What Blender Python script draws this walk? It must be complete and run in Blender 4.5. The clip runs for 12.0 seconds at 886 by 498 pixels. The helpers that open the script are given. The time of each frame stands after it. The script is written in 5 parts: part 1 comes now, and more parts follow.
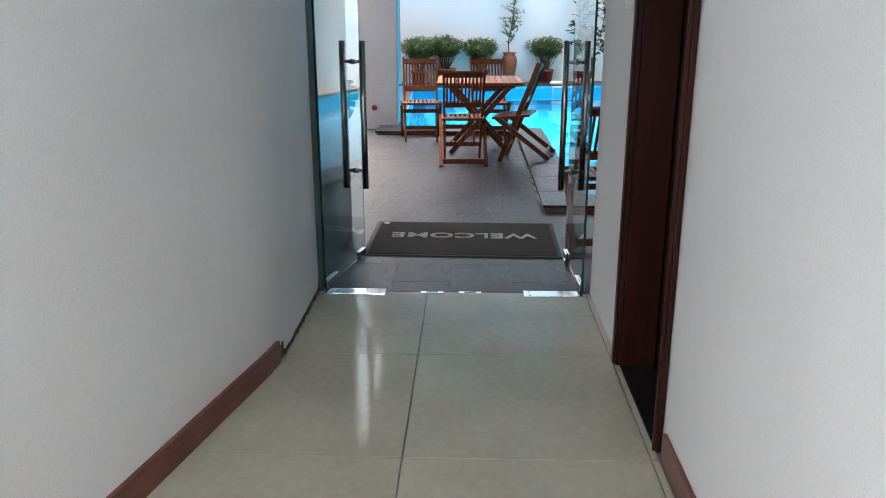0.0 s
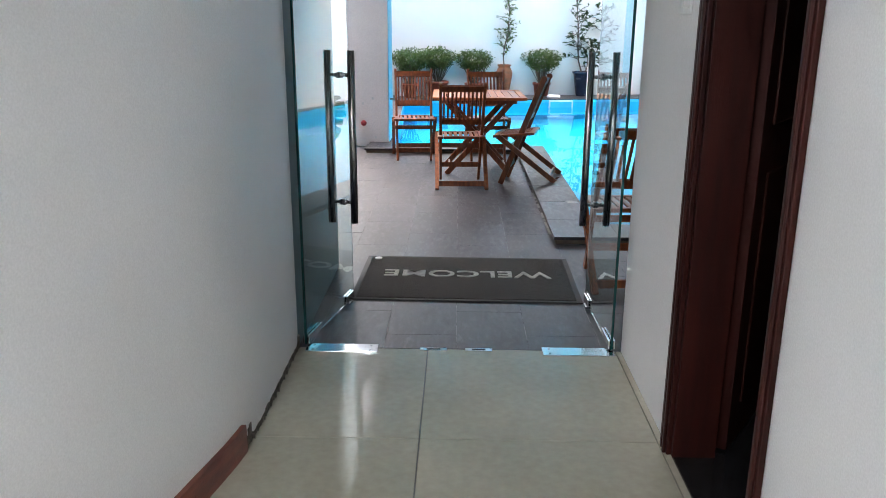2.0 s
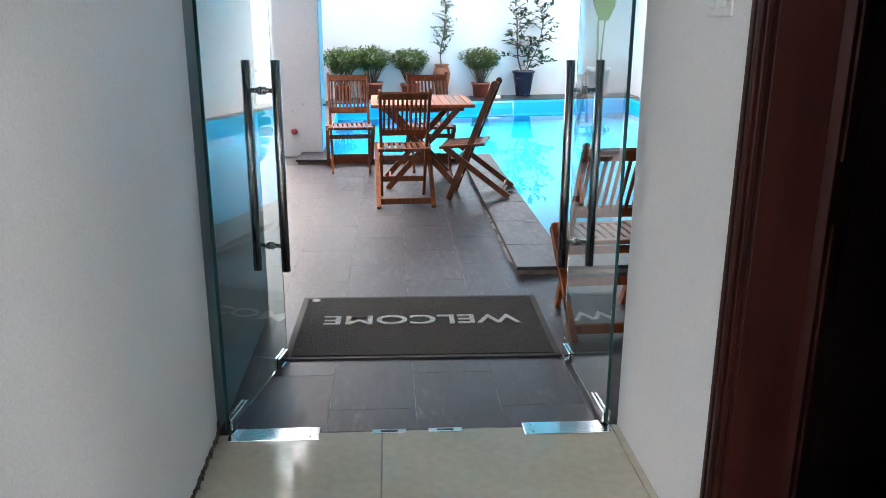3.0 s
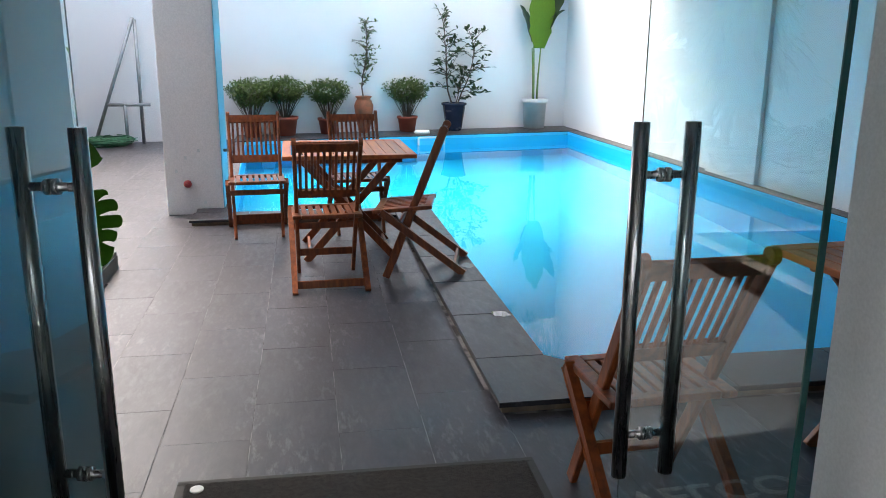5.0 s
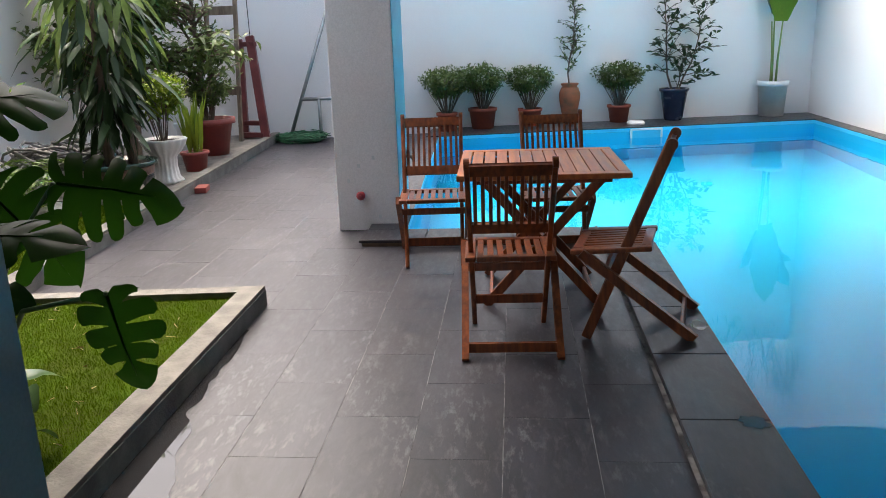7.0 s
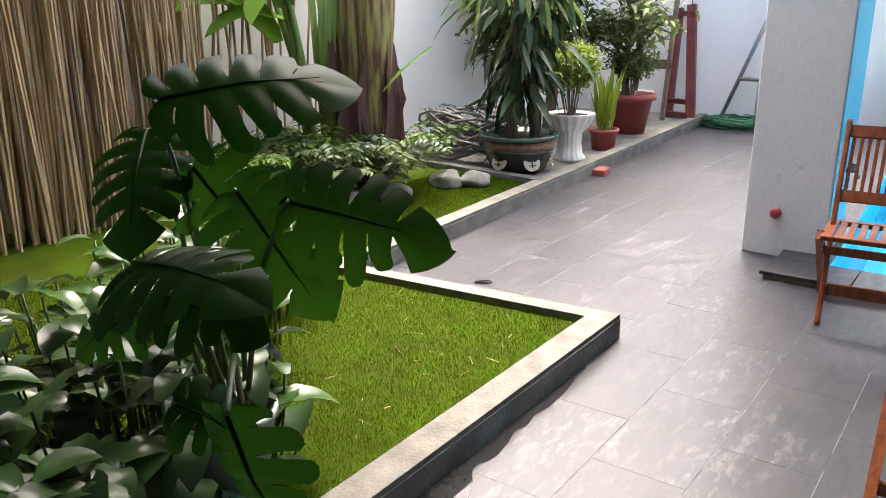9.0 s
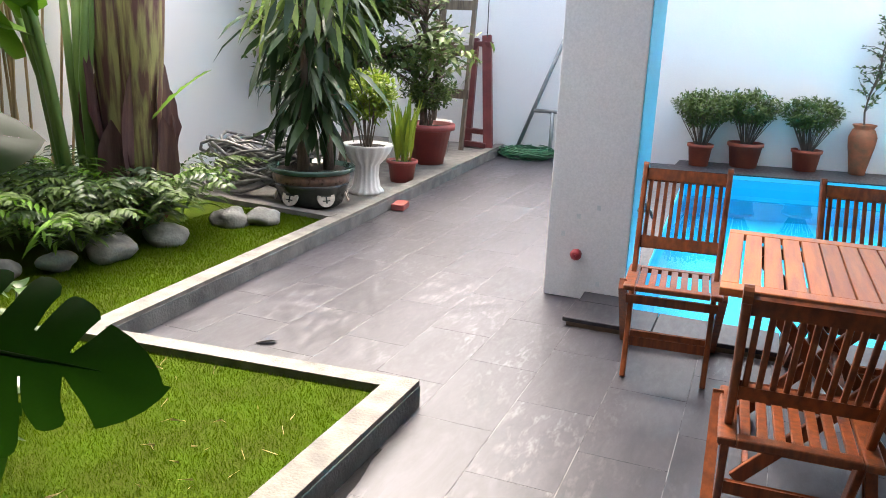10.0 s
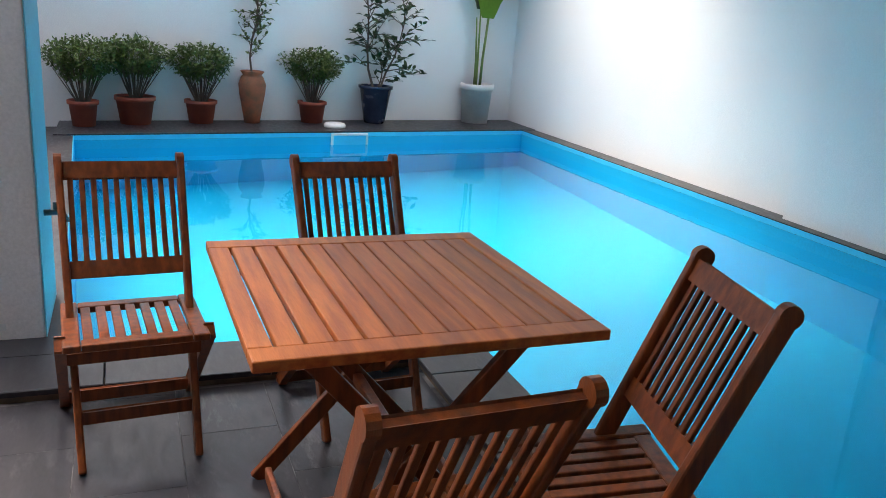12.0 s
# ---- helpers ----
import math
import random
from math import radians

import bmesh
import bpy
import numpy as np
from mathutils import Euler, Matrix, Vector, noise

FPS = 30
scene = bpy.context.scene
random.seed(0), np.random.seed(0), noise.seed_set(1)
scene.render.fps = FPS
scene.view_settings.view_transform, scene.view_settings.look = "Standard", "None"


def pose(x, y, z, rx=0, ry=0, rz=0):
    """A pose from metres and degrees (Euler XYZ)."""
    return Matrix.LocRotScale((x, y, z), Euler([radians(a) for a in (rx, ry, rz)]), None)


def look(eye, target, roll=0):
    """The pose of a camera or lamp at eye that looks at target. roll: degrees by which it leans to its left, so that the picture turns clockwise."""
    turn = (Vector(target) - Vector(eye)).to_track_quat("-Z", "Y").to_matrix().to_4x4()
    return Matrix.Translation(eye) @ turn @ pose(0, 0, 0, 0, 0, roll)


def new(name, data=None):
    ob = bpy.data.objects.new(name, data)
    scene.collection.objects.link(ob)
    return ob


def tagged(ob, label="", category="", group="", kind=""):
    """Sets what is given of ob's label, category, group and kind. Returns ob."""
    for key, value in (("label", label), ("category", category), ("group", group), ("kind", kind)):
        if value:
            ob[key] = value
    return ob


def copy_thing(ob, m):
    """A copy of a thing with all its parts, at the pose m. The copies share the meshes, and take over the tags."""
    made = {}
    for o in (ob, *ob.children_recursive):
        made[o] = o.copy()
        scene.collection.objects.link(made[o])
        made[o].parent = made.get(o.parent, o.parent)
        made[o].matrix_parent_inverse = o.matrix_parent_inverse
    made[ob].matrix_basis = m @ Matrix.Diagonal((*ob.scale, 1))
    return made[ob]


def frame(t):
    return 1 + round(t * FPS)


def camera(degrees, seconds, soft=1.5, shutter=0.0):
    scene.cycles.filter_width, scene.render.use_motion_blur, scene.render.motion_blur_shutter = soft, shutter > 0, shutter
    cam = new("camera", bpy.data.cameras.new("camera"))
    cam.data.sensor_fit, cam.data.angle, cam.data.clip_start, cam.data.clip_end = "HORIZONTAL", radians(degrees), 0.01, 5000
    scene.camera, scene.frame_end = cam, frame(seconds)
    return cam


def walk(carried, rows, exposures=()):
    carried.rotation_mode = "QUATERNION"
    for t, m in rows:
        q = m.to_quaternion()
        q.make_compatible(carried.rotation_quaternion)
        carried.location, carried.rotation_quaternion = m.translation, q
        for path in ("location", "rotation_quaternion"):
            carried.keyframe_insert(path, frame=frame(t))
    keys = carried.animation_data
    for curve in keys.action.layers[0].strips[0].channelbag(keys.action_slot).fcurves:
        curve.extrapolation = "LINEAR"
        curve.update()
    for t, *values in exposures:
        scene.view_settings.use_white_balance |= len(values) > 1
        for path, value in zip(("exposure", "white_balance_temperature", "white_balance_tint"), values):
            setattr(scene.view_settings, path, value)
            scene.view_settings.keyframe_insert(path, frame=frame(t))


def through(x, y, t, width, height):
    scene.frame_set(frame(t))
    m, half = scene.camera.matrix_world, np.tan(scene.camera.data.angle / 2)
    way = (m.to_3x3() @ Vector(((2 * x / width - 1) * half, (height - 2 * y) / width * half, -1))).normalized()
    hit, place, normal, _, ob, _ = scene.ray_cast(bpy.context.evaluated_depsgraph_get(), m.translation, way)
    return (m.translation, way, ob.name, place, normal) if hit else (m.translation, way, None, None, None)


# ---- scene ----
cam = camera(57.9, 12.0, soft=0.9)
PATH = [
    (0, (0.095, -3.99, 1.445), (0.031, -2.076, 0.866), -0.0),
    (0.5, (0.144, -3.904, 1.436), (0.115, -1.974, 0.913), -0.3),
    (1, (0.137, -3.774, 1.419), (0.074, -1.853, 0.866), 0.3),
    (1.5, (0.079, -3.534, 1.428), (0.086, -1.608, 0.891), -0.0),
    (2, (0.002, -3.303, 1.411), (-0.032, -1.381, 0.859), 0.4),
    (2.5, (-0.036, -2.944, 1.432), (0.111, -1.031, 0.867), 1.1),
    (3, (-0.076, -2.584, 1.429), (0.051, -0.668, 0.87), 0.2),
    (3.2, (-0.1, -2.432, 1.419), (0.042, -0.514, 0.869), -0.6),
    (4.8, (-0.068, -1.214, 1.406), (0.182, 0.71, 0.919), 0.1),
    (5, (-0.08, -1.08, 1.425), (0.248, 0.829, 0.928), 0.4),
    (5.5, (-0.053, -0.732, 1.404), (0.264, 1.17, 0.875), 0.8),
    (6, (0.01, -0.43, 1.434), (0.103, 1.502, 0.926), -0.5),
    (6.5, (0.043, -0.107, 1.421), (0.024, 1.837, 0.953), -0.0),
    (7, (0.055, 0.139, 1.445), (-0.125, 2.057, 0.91), -2.0),
    (7.5, (0.087, 0.455, 1.443), (-0.462, 2.312, 0.941), -2.6),
    (7.7, (0.084, 0.553, 1.469), (-0.556, 2.389, 0.999), -1.8),
    (9.3, (-0.033, 1.159, 1.458), (-1.182, 2.681, 0.854), -0.5),
    (9.5, (-0.075, 1.265, 1.446), (-1.158, 2.844, 0.867), 0.3),
    (10, (-0.158, 1.491, 1.474), (-0.869, 3.283, 0.942), 2.4),
    (10.5, (-0.197, 1.758, 1.471), (-0.573, 3.629, 0.872), 3.3),
    (11, (-0.292, 2.025, 1.485), (-0.273, 3.958, 0.975), 3.8),
    (11.5, (-0.373, 2.276, 1.457), (-0.017, 4.153, 0.866), 5.4),
    (12, (-0.448, 2.527, 1.445), (0.273, 4.302, 0.869), 4.6),
]
walk(cam, [(t, look(eye, target, roll)) for t, eye, target, roll in PATH], [(0, 2.45), (1.5, 2.6), (3.0, 3.05), (5.0, 2.35), (5.5, 2.15), (7.0, 1.85), (7.7, 2.0), (9.5, 2.7), (10.2, 2.6), (12, 1.65)])

# ---- world and light ----
world = bpy.data.worlds.new("sky")
scene.world = world
world.use_nodes = True
wn, wl = world.node_tree.nodes, world.node_tree.links
sky = wn.new("ShaderNodeTexSky")
sky.sky_type = "NISHITA"
sky.sun_disc = False
sky.sun_elevation, sky.sun_rotation = radians(64), radians(-28)
sky.air_density, sky.dust_density, sky.ozone_density = 1.0, 9.5, 0.7
wl.new(sky.outputs[0], wn["Background"].inputs[0])
wn["Background"].inputs[1].default_value = 0.15
sun = new("sun", bpy.data.lights.new("sun", "SUN"))
sun.data.energy, sun.data.angle, sun.data.color = 0.72, radians(50), (1.0, 0.95, 0.88)
sun.matrix_world = look((0, 0, 10), (2.06, -3.87, 1.0))


# ---- materials ----
def mat(name, col, col2=None, rough=0.6, metal=0.0, scale=6.0, bump=0.1, fine=60.0, stretch=(1, 1, 1), spec=0.5, vary=0.0, space="Object", lo=0.35, hi=0.65, rvar=0.1):
    """A surface with large stains, fine grain, relief and a roughness that varies."""
    m = bpy.data.materials.new(name)
    m.use_nodes = True
    n, l = m.node_tree.nodes, m.node_tree.links
    b = n["Principled BSDF"]
    tc, mp = n.new("ShaderNodeTexCoord"), n.new("ShaderNodeMapping")
    mp.inputs["Scale"].default_value = stretch
    if space == "World":
        geo = n.new("ShaderNodeNewGeometry")
        l.new(geo.outputs["Position"], mp.inputs[0])
    else:
        l.new(tc.outputs["Object"], mp.inputs[0])
    big, small = n.new("ShaderNodeTexNoise"), n.new("ShaderNodeTexNoise")
    for t, s, d in ((big, scale, 5), (small, fine, 3)):
        t.inputs["Scale"].default_value, t.inputs["Detail"].default_value = s, d
        l.new(mp.outputs[0], t.inputs["Vector"])
    ramp = n.new("ShaderNodeValToRGB")
    ramp.color_ramp.elements[0].position, ramp.color_ramp.elements[1].position = lo, hi
    c2 = col2 or tuple(min(1, c * 0.8) for c in col)
    ramp.color_ramp.elements[0].color, ramp.color_ramp.elements[1].color = (*c2, 1), (*col, 1)
    l.new(big.outputs["Fac"], ramp.inputs[0])
    hsv = n.new("ShaderNodeHueSaturation")
    mr = n.new("ShaderNodeMapRange")
    mr.inputs["To Min"].default_value, mr.inputs["To Max"].default_value = 0.85, 1.15
    l.new(small.outputs["Fac"], mr.inputs["Value"])
    val = mr.outputs[0]
    if vary:
        oi, vr, mul = n.new("ShaderNodeObjectInfo"), n.new("ShaderNodeMapRange"), n.new("ShaderNodeMath")
        vr.inputs["To Min"].default_value, vr.inputs["To Max"].default_value = 1 - vary, 1 + vary
        mul.operation = "MULTIPLY"
        l.new(oi.outputs["Random"], vr.inputs["Value"])
        l.new(vr.outputs[0], mul.inputs[0])
        l.new(val, mul.inputs[1])
        val = mul.outputs[0]
    l.new(val, hsv.inputs["Value"])
    l.new(ramp.outputs[0], hsv.inputs["Color"])
    l.new(hsv.outputs[0], b.inputs["Base Color"])
    rr = n.new("ShaderNodeMapRange")
    rr.inputs["To Min"].default_value, rr.inputs["To Max"].default_value = max(0.02, rough - rvar), min(1, rough + rvar)
    l.new(big.outputs["Fac"], rr.inputs["Value"])
    l.new(rr.outputs[0], b.inputs["Roughness"])
    b.inputs["Metallic"].default_value = metal
    b.inputs["Specular IOR Level"].default_value = spec
    if bump:
        bp, add = n.new("ShaderNodeBump"), n.new("ShaderNodeMath")
        bp.inputs["Strength"].default_value, bp.inputs["Distance"].default_value = bump, 0.01
        add.operation = "ADD"
        l.new(big.outputs["Fac"], add.inputs[0])
        l.new(small.outputs["Fac"], add.inputs[1])
        l.new(add.outputs[0], bp.inputs["Height"])
        l.new(bp.outputs[0], b.inputs["Normal"])
    return m


def slate_mat(name, col, dark, scuff, rough):
    """Riven slate: streaks, cleft relief, pale scuffs, gloss that comes and goes, a shade of its own on each slab."""
    m = bpy.data.materials.new(name)
    m.use_nodes = True
    n, l = m.node_tree.nodes, m.node_tree.links
    b = n["Principled BSDF"]
    b.inputs["Specular IOR Level"].default_value = 0.45
    geo, oi, mp = n.new("ShaderNodeNewGeometry"), n.new("ShaderNodeObjectInfo"), n.new("ShaderNodeMapping")
    sh = n.new("ShaderNodeVectorMath")
    sh.operation = "MULTIPLY_ADD"
    sh.inputs[1].default_value = (1, 1, 1)
    l.new(geo.outputs["Position"], sh.inputs[0])
    l.new(oi.outputs["Random"], sh.inputs[2])
    l.new(sh.outputs[0], mp.inputs[0])
    mp.inputs["Rotation"].default_value = (0, 0, 0.5)
    mp.inputs["Scale"].default_value = (1.0, 0.32, 1.0)

    def noise_tex(scale, detail, rough_n=0.55, dist=0.0):
        t = n.new("ShaderNodeTexNoise")
        t.inputs["Scale"].default_value, t.inputs["Detail"].default_value, t.inputs["Roughness"].default_value, t.inputs["Distortion"].default_value = scale, detail, rough_n, dist
        l.new(mp.outputs[0], t.inputs["Vector"])
        return t

    def ramp_of(src, lo, hi, c0, c1):
        r = n.new("ShaderNodeValToRGB")
        r.color_ramp.elements[0].position, r.color_ramp.elements[1].position = lo, hi
        r.color_ramp.elements[0].color, r.color_ramp.elements[1].color = c0, c1
        l.new(src, r.inputs[0])
        return r

    big, cleft, fine, wide = noise_tex(7, 10, 0.75, 0.6), noise_tex(30, 9, 0.7, 0.2), noise_tex(140, 3), noise_tex(2.6, 6)
    base = ramp_of(big.outputs["Fac"], 0.32, 0.68, (*dark, 1), (*col, 1))
    mask = ramp_of(cleft.outputs["Fac"], 0.50, 0.66, (0, 0, 0, 1), (1, 1, 1, 1))
    area = ramp_of(wide.outputs["Fac"], 0.44, 0.64, (0.05, 0.05, 0.05, 1), (0.60, 0.60, 0.60, 1))
    mul = n.new("ShaderNodeMath")
    mul.operation = "MULTIPLY"
    l.new(mask.outputs[0], mul.inputs[0])
    l.new(area.outputs[0], mul.inputs[1])
    mix = n.new("ShaderNodeMixRGB")
    l.new(mul.outputs[0], mix.inputs[0])
    l.new(base.outputs[0], mix.inputs[1])
    mix.inputs[2].default_value = (*scuff, 1)
    hsv, vr = n.new("ShaderNodeHueSaturation"), n.new("ShaderNodeMapRange")
    vr.inputs["To Min"].default_value, vr.inputs["To Max"].default_value = 0.93, 1.07
    l.new(oi.outputs["Random"], vr.inputs["Value"])
    l.new(vr.outputs[0], hsv.inputs["Value"])
    l.new(mix.outputs[0], hsv.inputs["Color"])
    l.new(hsv.outputs[0], b.inputs["Base Color"])
    rr = n.new("ShaderNodeMapRange")
    rr.inputs["From Min"].default_value, rr.inputs["From Max"].default_value = 0.3, 0.7
    rr.inputs["To Min"].default_value, rr.inputs["To Max"].default_value = rough - 0.07, rough + 0.14
    l.new(cleft.outputs["Fac"], rr.inputs["Value"])
    l.new(rr.outputs[0], b.inputs["Roughness"])
    add, bp = n.new("ShaderNodeMath"), n.new("ShaderNodeBump")
    add.operation = "MULTIPLY_ADD"
    add.inputs[1].default_value = 0.15
    l.new(fine.outputs["Fac"], add.inputs[0])
    l.new(cleft.outputs["Fac"], add.inputs[2])
    bp.inputs["Strength"].default_value, bp.inputs["Distance"].default_value = 0.09, 0.006
    l.new(add.outputs[0], bp.inputs["Height"])
    l.new(bp.outputs[0], b.inputs["Normal"])
    return m


def leaf_mat(name, col, col2, rough=0.4, through=0.35, spec=0.28, lit=None):
    """Leaves: two greens by island, gloss, light let through."""
    m = bpy.data.materials.new(name)
    m.use_nodes = True
    n, l = m.node_tree.nodes, m.node_tree.links
    b = n["Principled BSDF"]
    geo, ramp = n.new("ShaderNodeNewGeometry"), n.new("ShaderNodeValToRGB")
    ramp.color_ramp.elements[0].color, ramp.color_ramp.elements[1].color = (*col2, 1), (*col, 1)
    l.new(geo.outputs["Random Per Island"], ramp.inputs[0])
    tx = n.new("ShaderNodeTexNoise")
    tx.inputs["Scale"].default_value = 40
    hsv, mr = n.new("ShaderNodeHueSaturation"), n.new("ShaderNodeMapRange")
    mr.inputs["To Min"].default_value, mr.inputs["To Max"].default_value = 0.75, 1.25
    l.new(tx.outputs["Fac"], mr.inputs["Value"])
    l.new(mr.outputs[0], hsv.inputs["Value"])
    l.new(ramp.outputs[0], hsv.inputs["Color"])
    l.new(hsv.outputs[0], b.inputs["Base Color"])
    b.inputs["Roughness"].default_value = rough
    b.inputs["Specular IOR Level"].default_value = spec
    tr, mix = n.new("ShaderNodeBsdfTranslucent"), n.new("ShaderNodeMixShader")
    if lit:
        tr.inputs["Color"].default_value = (*lit, 1)
    else:
        l.new(hsv.outputs[0], tr.inputs["Color"])
    mix.inputs[0].default_value = through
    l.new(b.outputs[0], mix.inputs[1])
    l.new(tr.outputs[0], mix.inputs[2])
    l.new(mix.outputs[0], n["Material Output"].inputs["Surface"])
    return m


M_WALL = mat("white_paint", (0.78, 0.775, 0.785), (0.74, 0.74, 0.745), 0.6, scale=1.3, bump=0.015, fine=180, space="World")
M_WALLOUT = mat("outdoor_white_paint", (0.885, 0.865, 0.845), (0.85, 0.835, 0.82), 0.7, scale=0.9, bump=0.1, fine=120, space="World")
M_PILLAR = mat("pillar_paint", (0.89, 0.86, 0.85), (0.84, 0.815, 0.81), 0.7, scale=2.0, bump=0.12, fine=90, space="World")
M_FACADE = mat("blue_grey_paint", (0.20, 0.275, 0.295), (0.16, 0.23, 0.25), 0.6, scale=1.5, bump=0.06, fine=120, space="World")
M_CYAN = mat("cyan_paint", (0.25, 0.66, 0.78), (0.20, 0.58, 0.72), 0.5, scale=3, bump=0.05, space="World")
M_CEIL = mat("ceiling_paint", (0.82, 0.82, 0.80), None, 0.8, scale=1, bump=0.03, space="World")
M_PORC = mat("polished_porcelain", (0.44, 0.415, 0.335), (0.385, 0.36, 0.285), 0.11, spec=0.4, scale=2.2, bump=0.0, fine=30, vary=0.04, rvar=0.03)
M_GROUT = mat("grout", (0.24, 0.235, 0.24), None, 0.9, scale=8, bump=0.2, space="World")
M_PALEGROUT = mat("pale_cement_joint", (0.22, 0.215, 0.22), (0.05, 0.048, 0.052), 0.9, scale=7, bump=0.2, space="World", lo=0.42, hi=0.56)
M_SLATE = slate_mat("slate", (0.040, 0.0385, 0.050), (0.015, 0.0145, 0.020), (0.185, 0.182, 0.20), 0.37)
M_COPING = slate_mat("coping_slate", (0.036, 0.035, 0.043), (0.015, 0.0145, 0.019), (0.13, 0.125, 0.13), 0.36)
M_EDGE = mat("coping_edge", (0.22, 0.17, 0.12), (0.12, 0.10, 0.08), 0.8, scale=12, bump=0.3, space="World")
M_KERB = mat("kerb_cement", (0.185, 0.175, 0.158), (0.105, 0.10, 0.09), 0.85, scale=9, bump=0.4, fine=90, space="World")
M_KERBSIDE = mat("kerb_side_cement", (0.17, 0.172, 0.168), (0.075, 0.08, 0.08), 0.7, scale=6, bump=0.4, fine=70, space="World")
M_POOL = mat("pool_paint", (0.004, 0.45, 0.72), (0.004, 0.40, 0.67), 0.5, scale=0.8, bump=0.02, space="World")
M_POOLTOP = mat("pool_top_band", (0.07, 0.58, 0.82), (0.06, 0.52, 0.78), 0.35, scale=3, bump=0.02, space="World")
M_WOOD = mat("oiled_wood", (0.28, 0.070, 0.015), (0.14, 0.032, 0.008), 0.40, scale=7, bump=0.08, fine=70, stretch=(6, 6, 0.7), vary=0.12, rvar=0.08)
M_TOPWOOD = mat("weathered_table_wood", (0.54, 0.165, 0.04), (0.35, 0.09, 0.022), 0.46, scale=6, bump=0.1, fine=60, stretch=(6, 0.6, 6), vary=0.2, rvar=0.08)
M_DARKWOOD = mat("dark_red_wood", (0.036, 0.006, 0.004), (0.020, 0.004, 0.003), 0.5, spec=0.2, scale=5, bump=0.05, fine=50, stretch=(5, 5, 0.5), space="World")
M_SKIRT = mat("skirting_wood", (0.20, 0.06, 0.04), (0.12, 0.035, 0.025), 0.32, scale=5, bump=0.06, fine=60, stretch=(6, 0.6, 6), space="World")
# near-black brown stands for the gloom inside the side room
M_STORE = mat("store_room_darkness", (0.012, 0.006, 0.005), (0.008, 0.004, 0.004), 0.6, spec=0.1, scale=4, bump=0.05, stretch=(5, 5, 0.5), space="World")
M_BLACKSTONE = mat("black_granite", (0.02, 0.02, 0.022), (0.01, 0.01, 0.01), 0.15, scale=20, bump=0.02, space="World")
M_STEEL = mat("brushed_steel", (0.42, 0.42, 0.42), (0.34, 0.34, 0.34), 0.28, 1.0, scale=10, bump=0.02, fine=120, stretch=(8, 8, 0.4))
M_CHROME = mat("chrome", (0.78, 0.79, 0.80), (0.7, 0.7, 0.72), 0.12, 1.0, scale=8, bump=0.01)
M_MAT = mat("loop_mat", (0.034, 0.030, 0.028), (0.016, 0.014, 0.013), 0.95, scale=60, bump=0.9, fine=260)
M_RUBBER = mat("mat_rubber_edge", (0.03, 0.028, 0.028), None, 0.7, scale=20, bump=0.1)
M_LETTER = mat("mat_letter", (0.50, 0.50, 0.48), (0.36, 0.36, 0.34), 0.9, scale=50, bump=0.5, fine=200)
M_TERRA = mat("terracotta", (0.36, 0.085, 0.045), (0.27, 0.06, 0.035), 0.6, scale=8, bump=0.1)
M_REDPLASTIC = mat("red_plastic_pot", (0.30, 0.06, 0.05), (0.22, 0.045, 0.04), 0.45, scale=6, bump=0.05)
M_BLUEPOT = mat("dark_blue_glaze", (0.03, 0.045, 0.085), (0.02, 0.03, 0.06), 0.25, scale=6, bump=0.05)
M_WHITEPOT = mat("white_pot", (0.74, 0.73, 0.70), (0.62, 0.61, 0.58), 0.5, scale=5, bump=0.08)
M_DRAGON = mat("dark_green_glaze", (0.03, 0.035, 0.03), (0.015, 0.018, 0.016), 0.2, scale=7, bump=0.05)
M_DRAGONRIM = mat("green_rim_glaze", (0.04, 0.09, 0.07), (0.02, 0.05, 0.04), 0.2, scale=7, bump=0.05)
M_BROWNBAND = mat("brown_band_glaze", (0.22, 0.12, 0.08), (0.10, 0.06, 0.05), 0.3, scale=25, bump=0.1)
M_MEDAL = mat("cream_medallion", (0.55, 0.50, 0.42), (0.40, 0.35, 0.28), 0.5, scale=30, bump=0.1)
M_GREYPOT = mat("grey_pot", (0.30, 0.31, 0.31), (0.20, 0.21, 0.21), 0.5, scale=6, bump=0.1)
M_SOIL = mat("soil", (0.045, 0.032, 0.022), (0.02, 0.015, 0.011), 0.95, scale=30, bump=0.8)
M_BARK = mat("bark", (0.16, 0.12, 0.09), (0.08, 0.06, 0.045), 0.9, scale=12, bump=0.6, stretch=(2, 2, 0.5))
M_BANANA = mat("banana_sheath", (0.33, 0.29, 0.11), (0.12, 0.05, 0.045), 0.5, scale=5, bump=0.25, stretch=(4, 4, 0.3), lo=0.44, hi=0.60)
M_SHEATH = mat("dry_sheath", (0.17, 0.09, 0.075), (0.07, 0.025, 0.03), 0.6, scale=4, bump=0.25, stretch=(5, 5, 0.4))
M_STALK = mat("green_stalk", (0.20, 0.30, 0.08), (0.12, 0.20, 0.05), 0.45, scale=6, bump=0.05, stretch=(3, 3, 0.5))
M_STALKDARK = mat("dark_stalk", (0.05, 0.10, 0.025), (0.03, 0.06, 0.015), 0.45, scale=6, bump=0.05)
M_REED = mat("dry_reed", (0.55, 0.40, 0.23), (0.30, 0.20, 0.11), 0.8, scale=10, bump=0.2, stretch=(2, 2, 0.3), vary=0.2)
M_ROCK = mat("grey_rock", (0.24, 0.24, 0.22), (0.13, 0.13, 0.12), 0.85, scale=8, bump=0.5)
M_TURF = mat("turf_soil", (0.042, 0.076, 0.003), (0.036, 0.052, 0.004), 0.95, spec=0.05, scale=6, bump=0.6, fine=120, space="World")
M_HOSE = mat("grey_hose", (0.20, 0.20, 0.195), (0.08, 0.08, 0.08), 0.5, scale=20, bump=0.05)
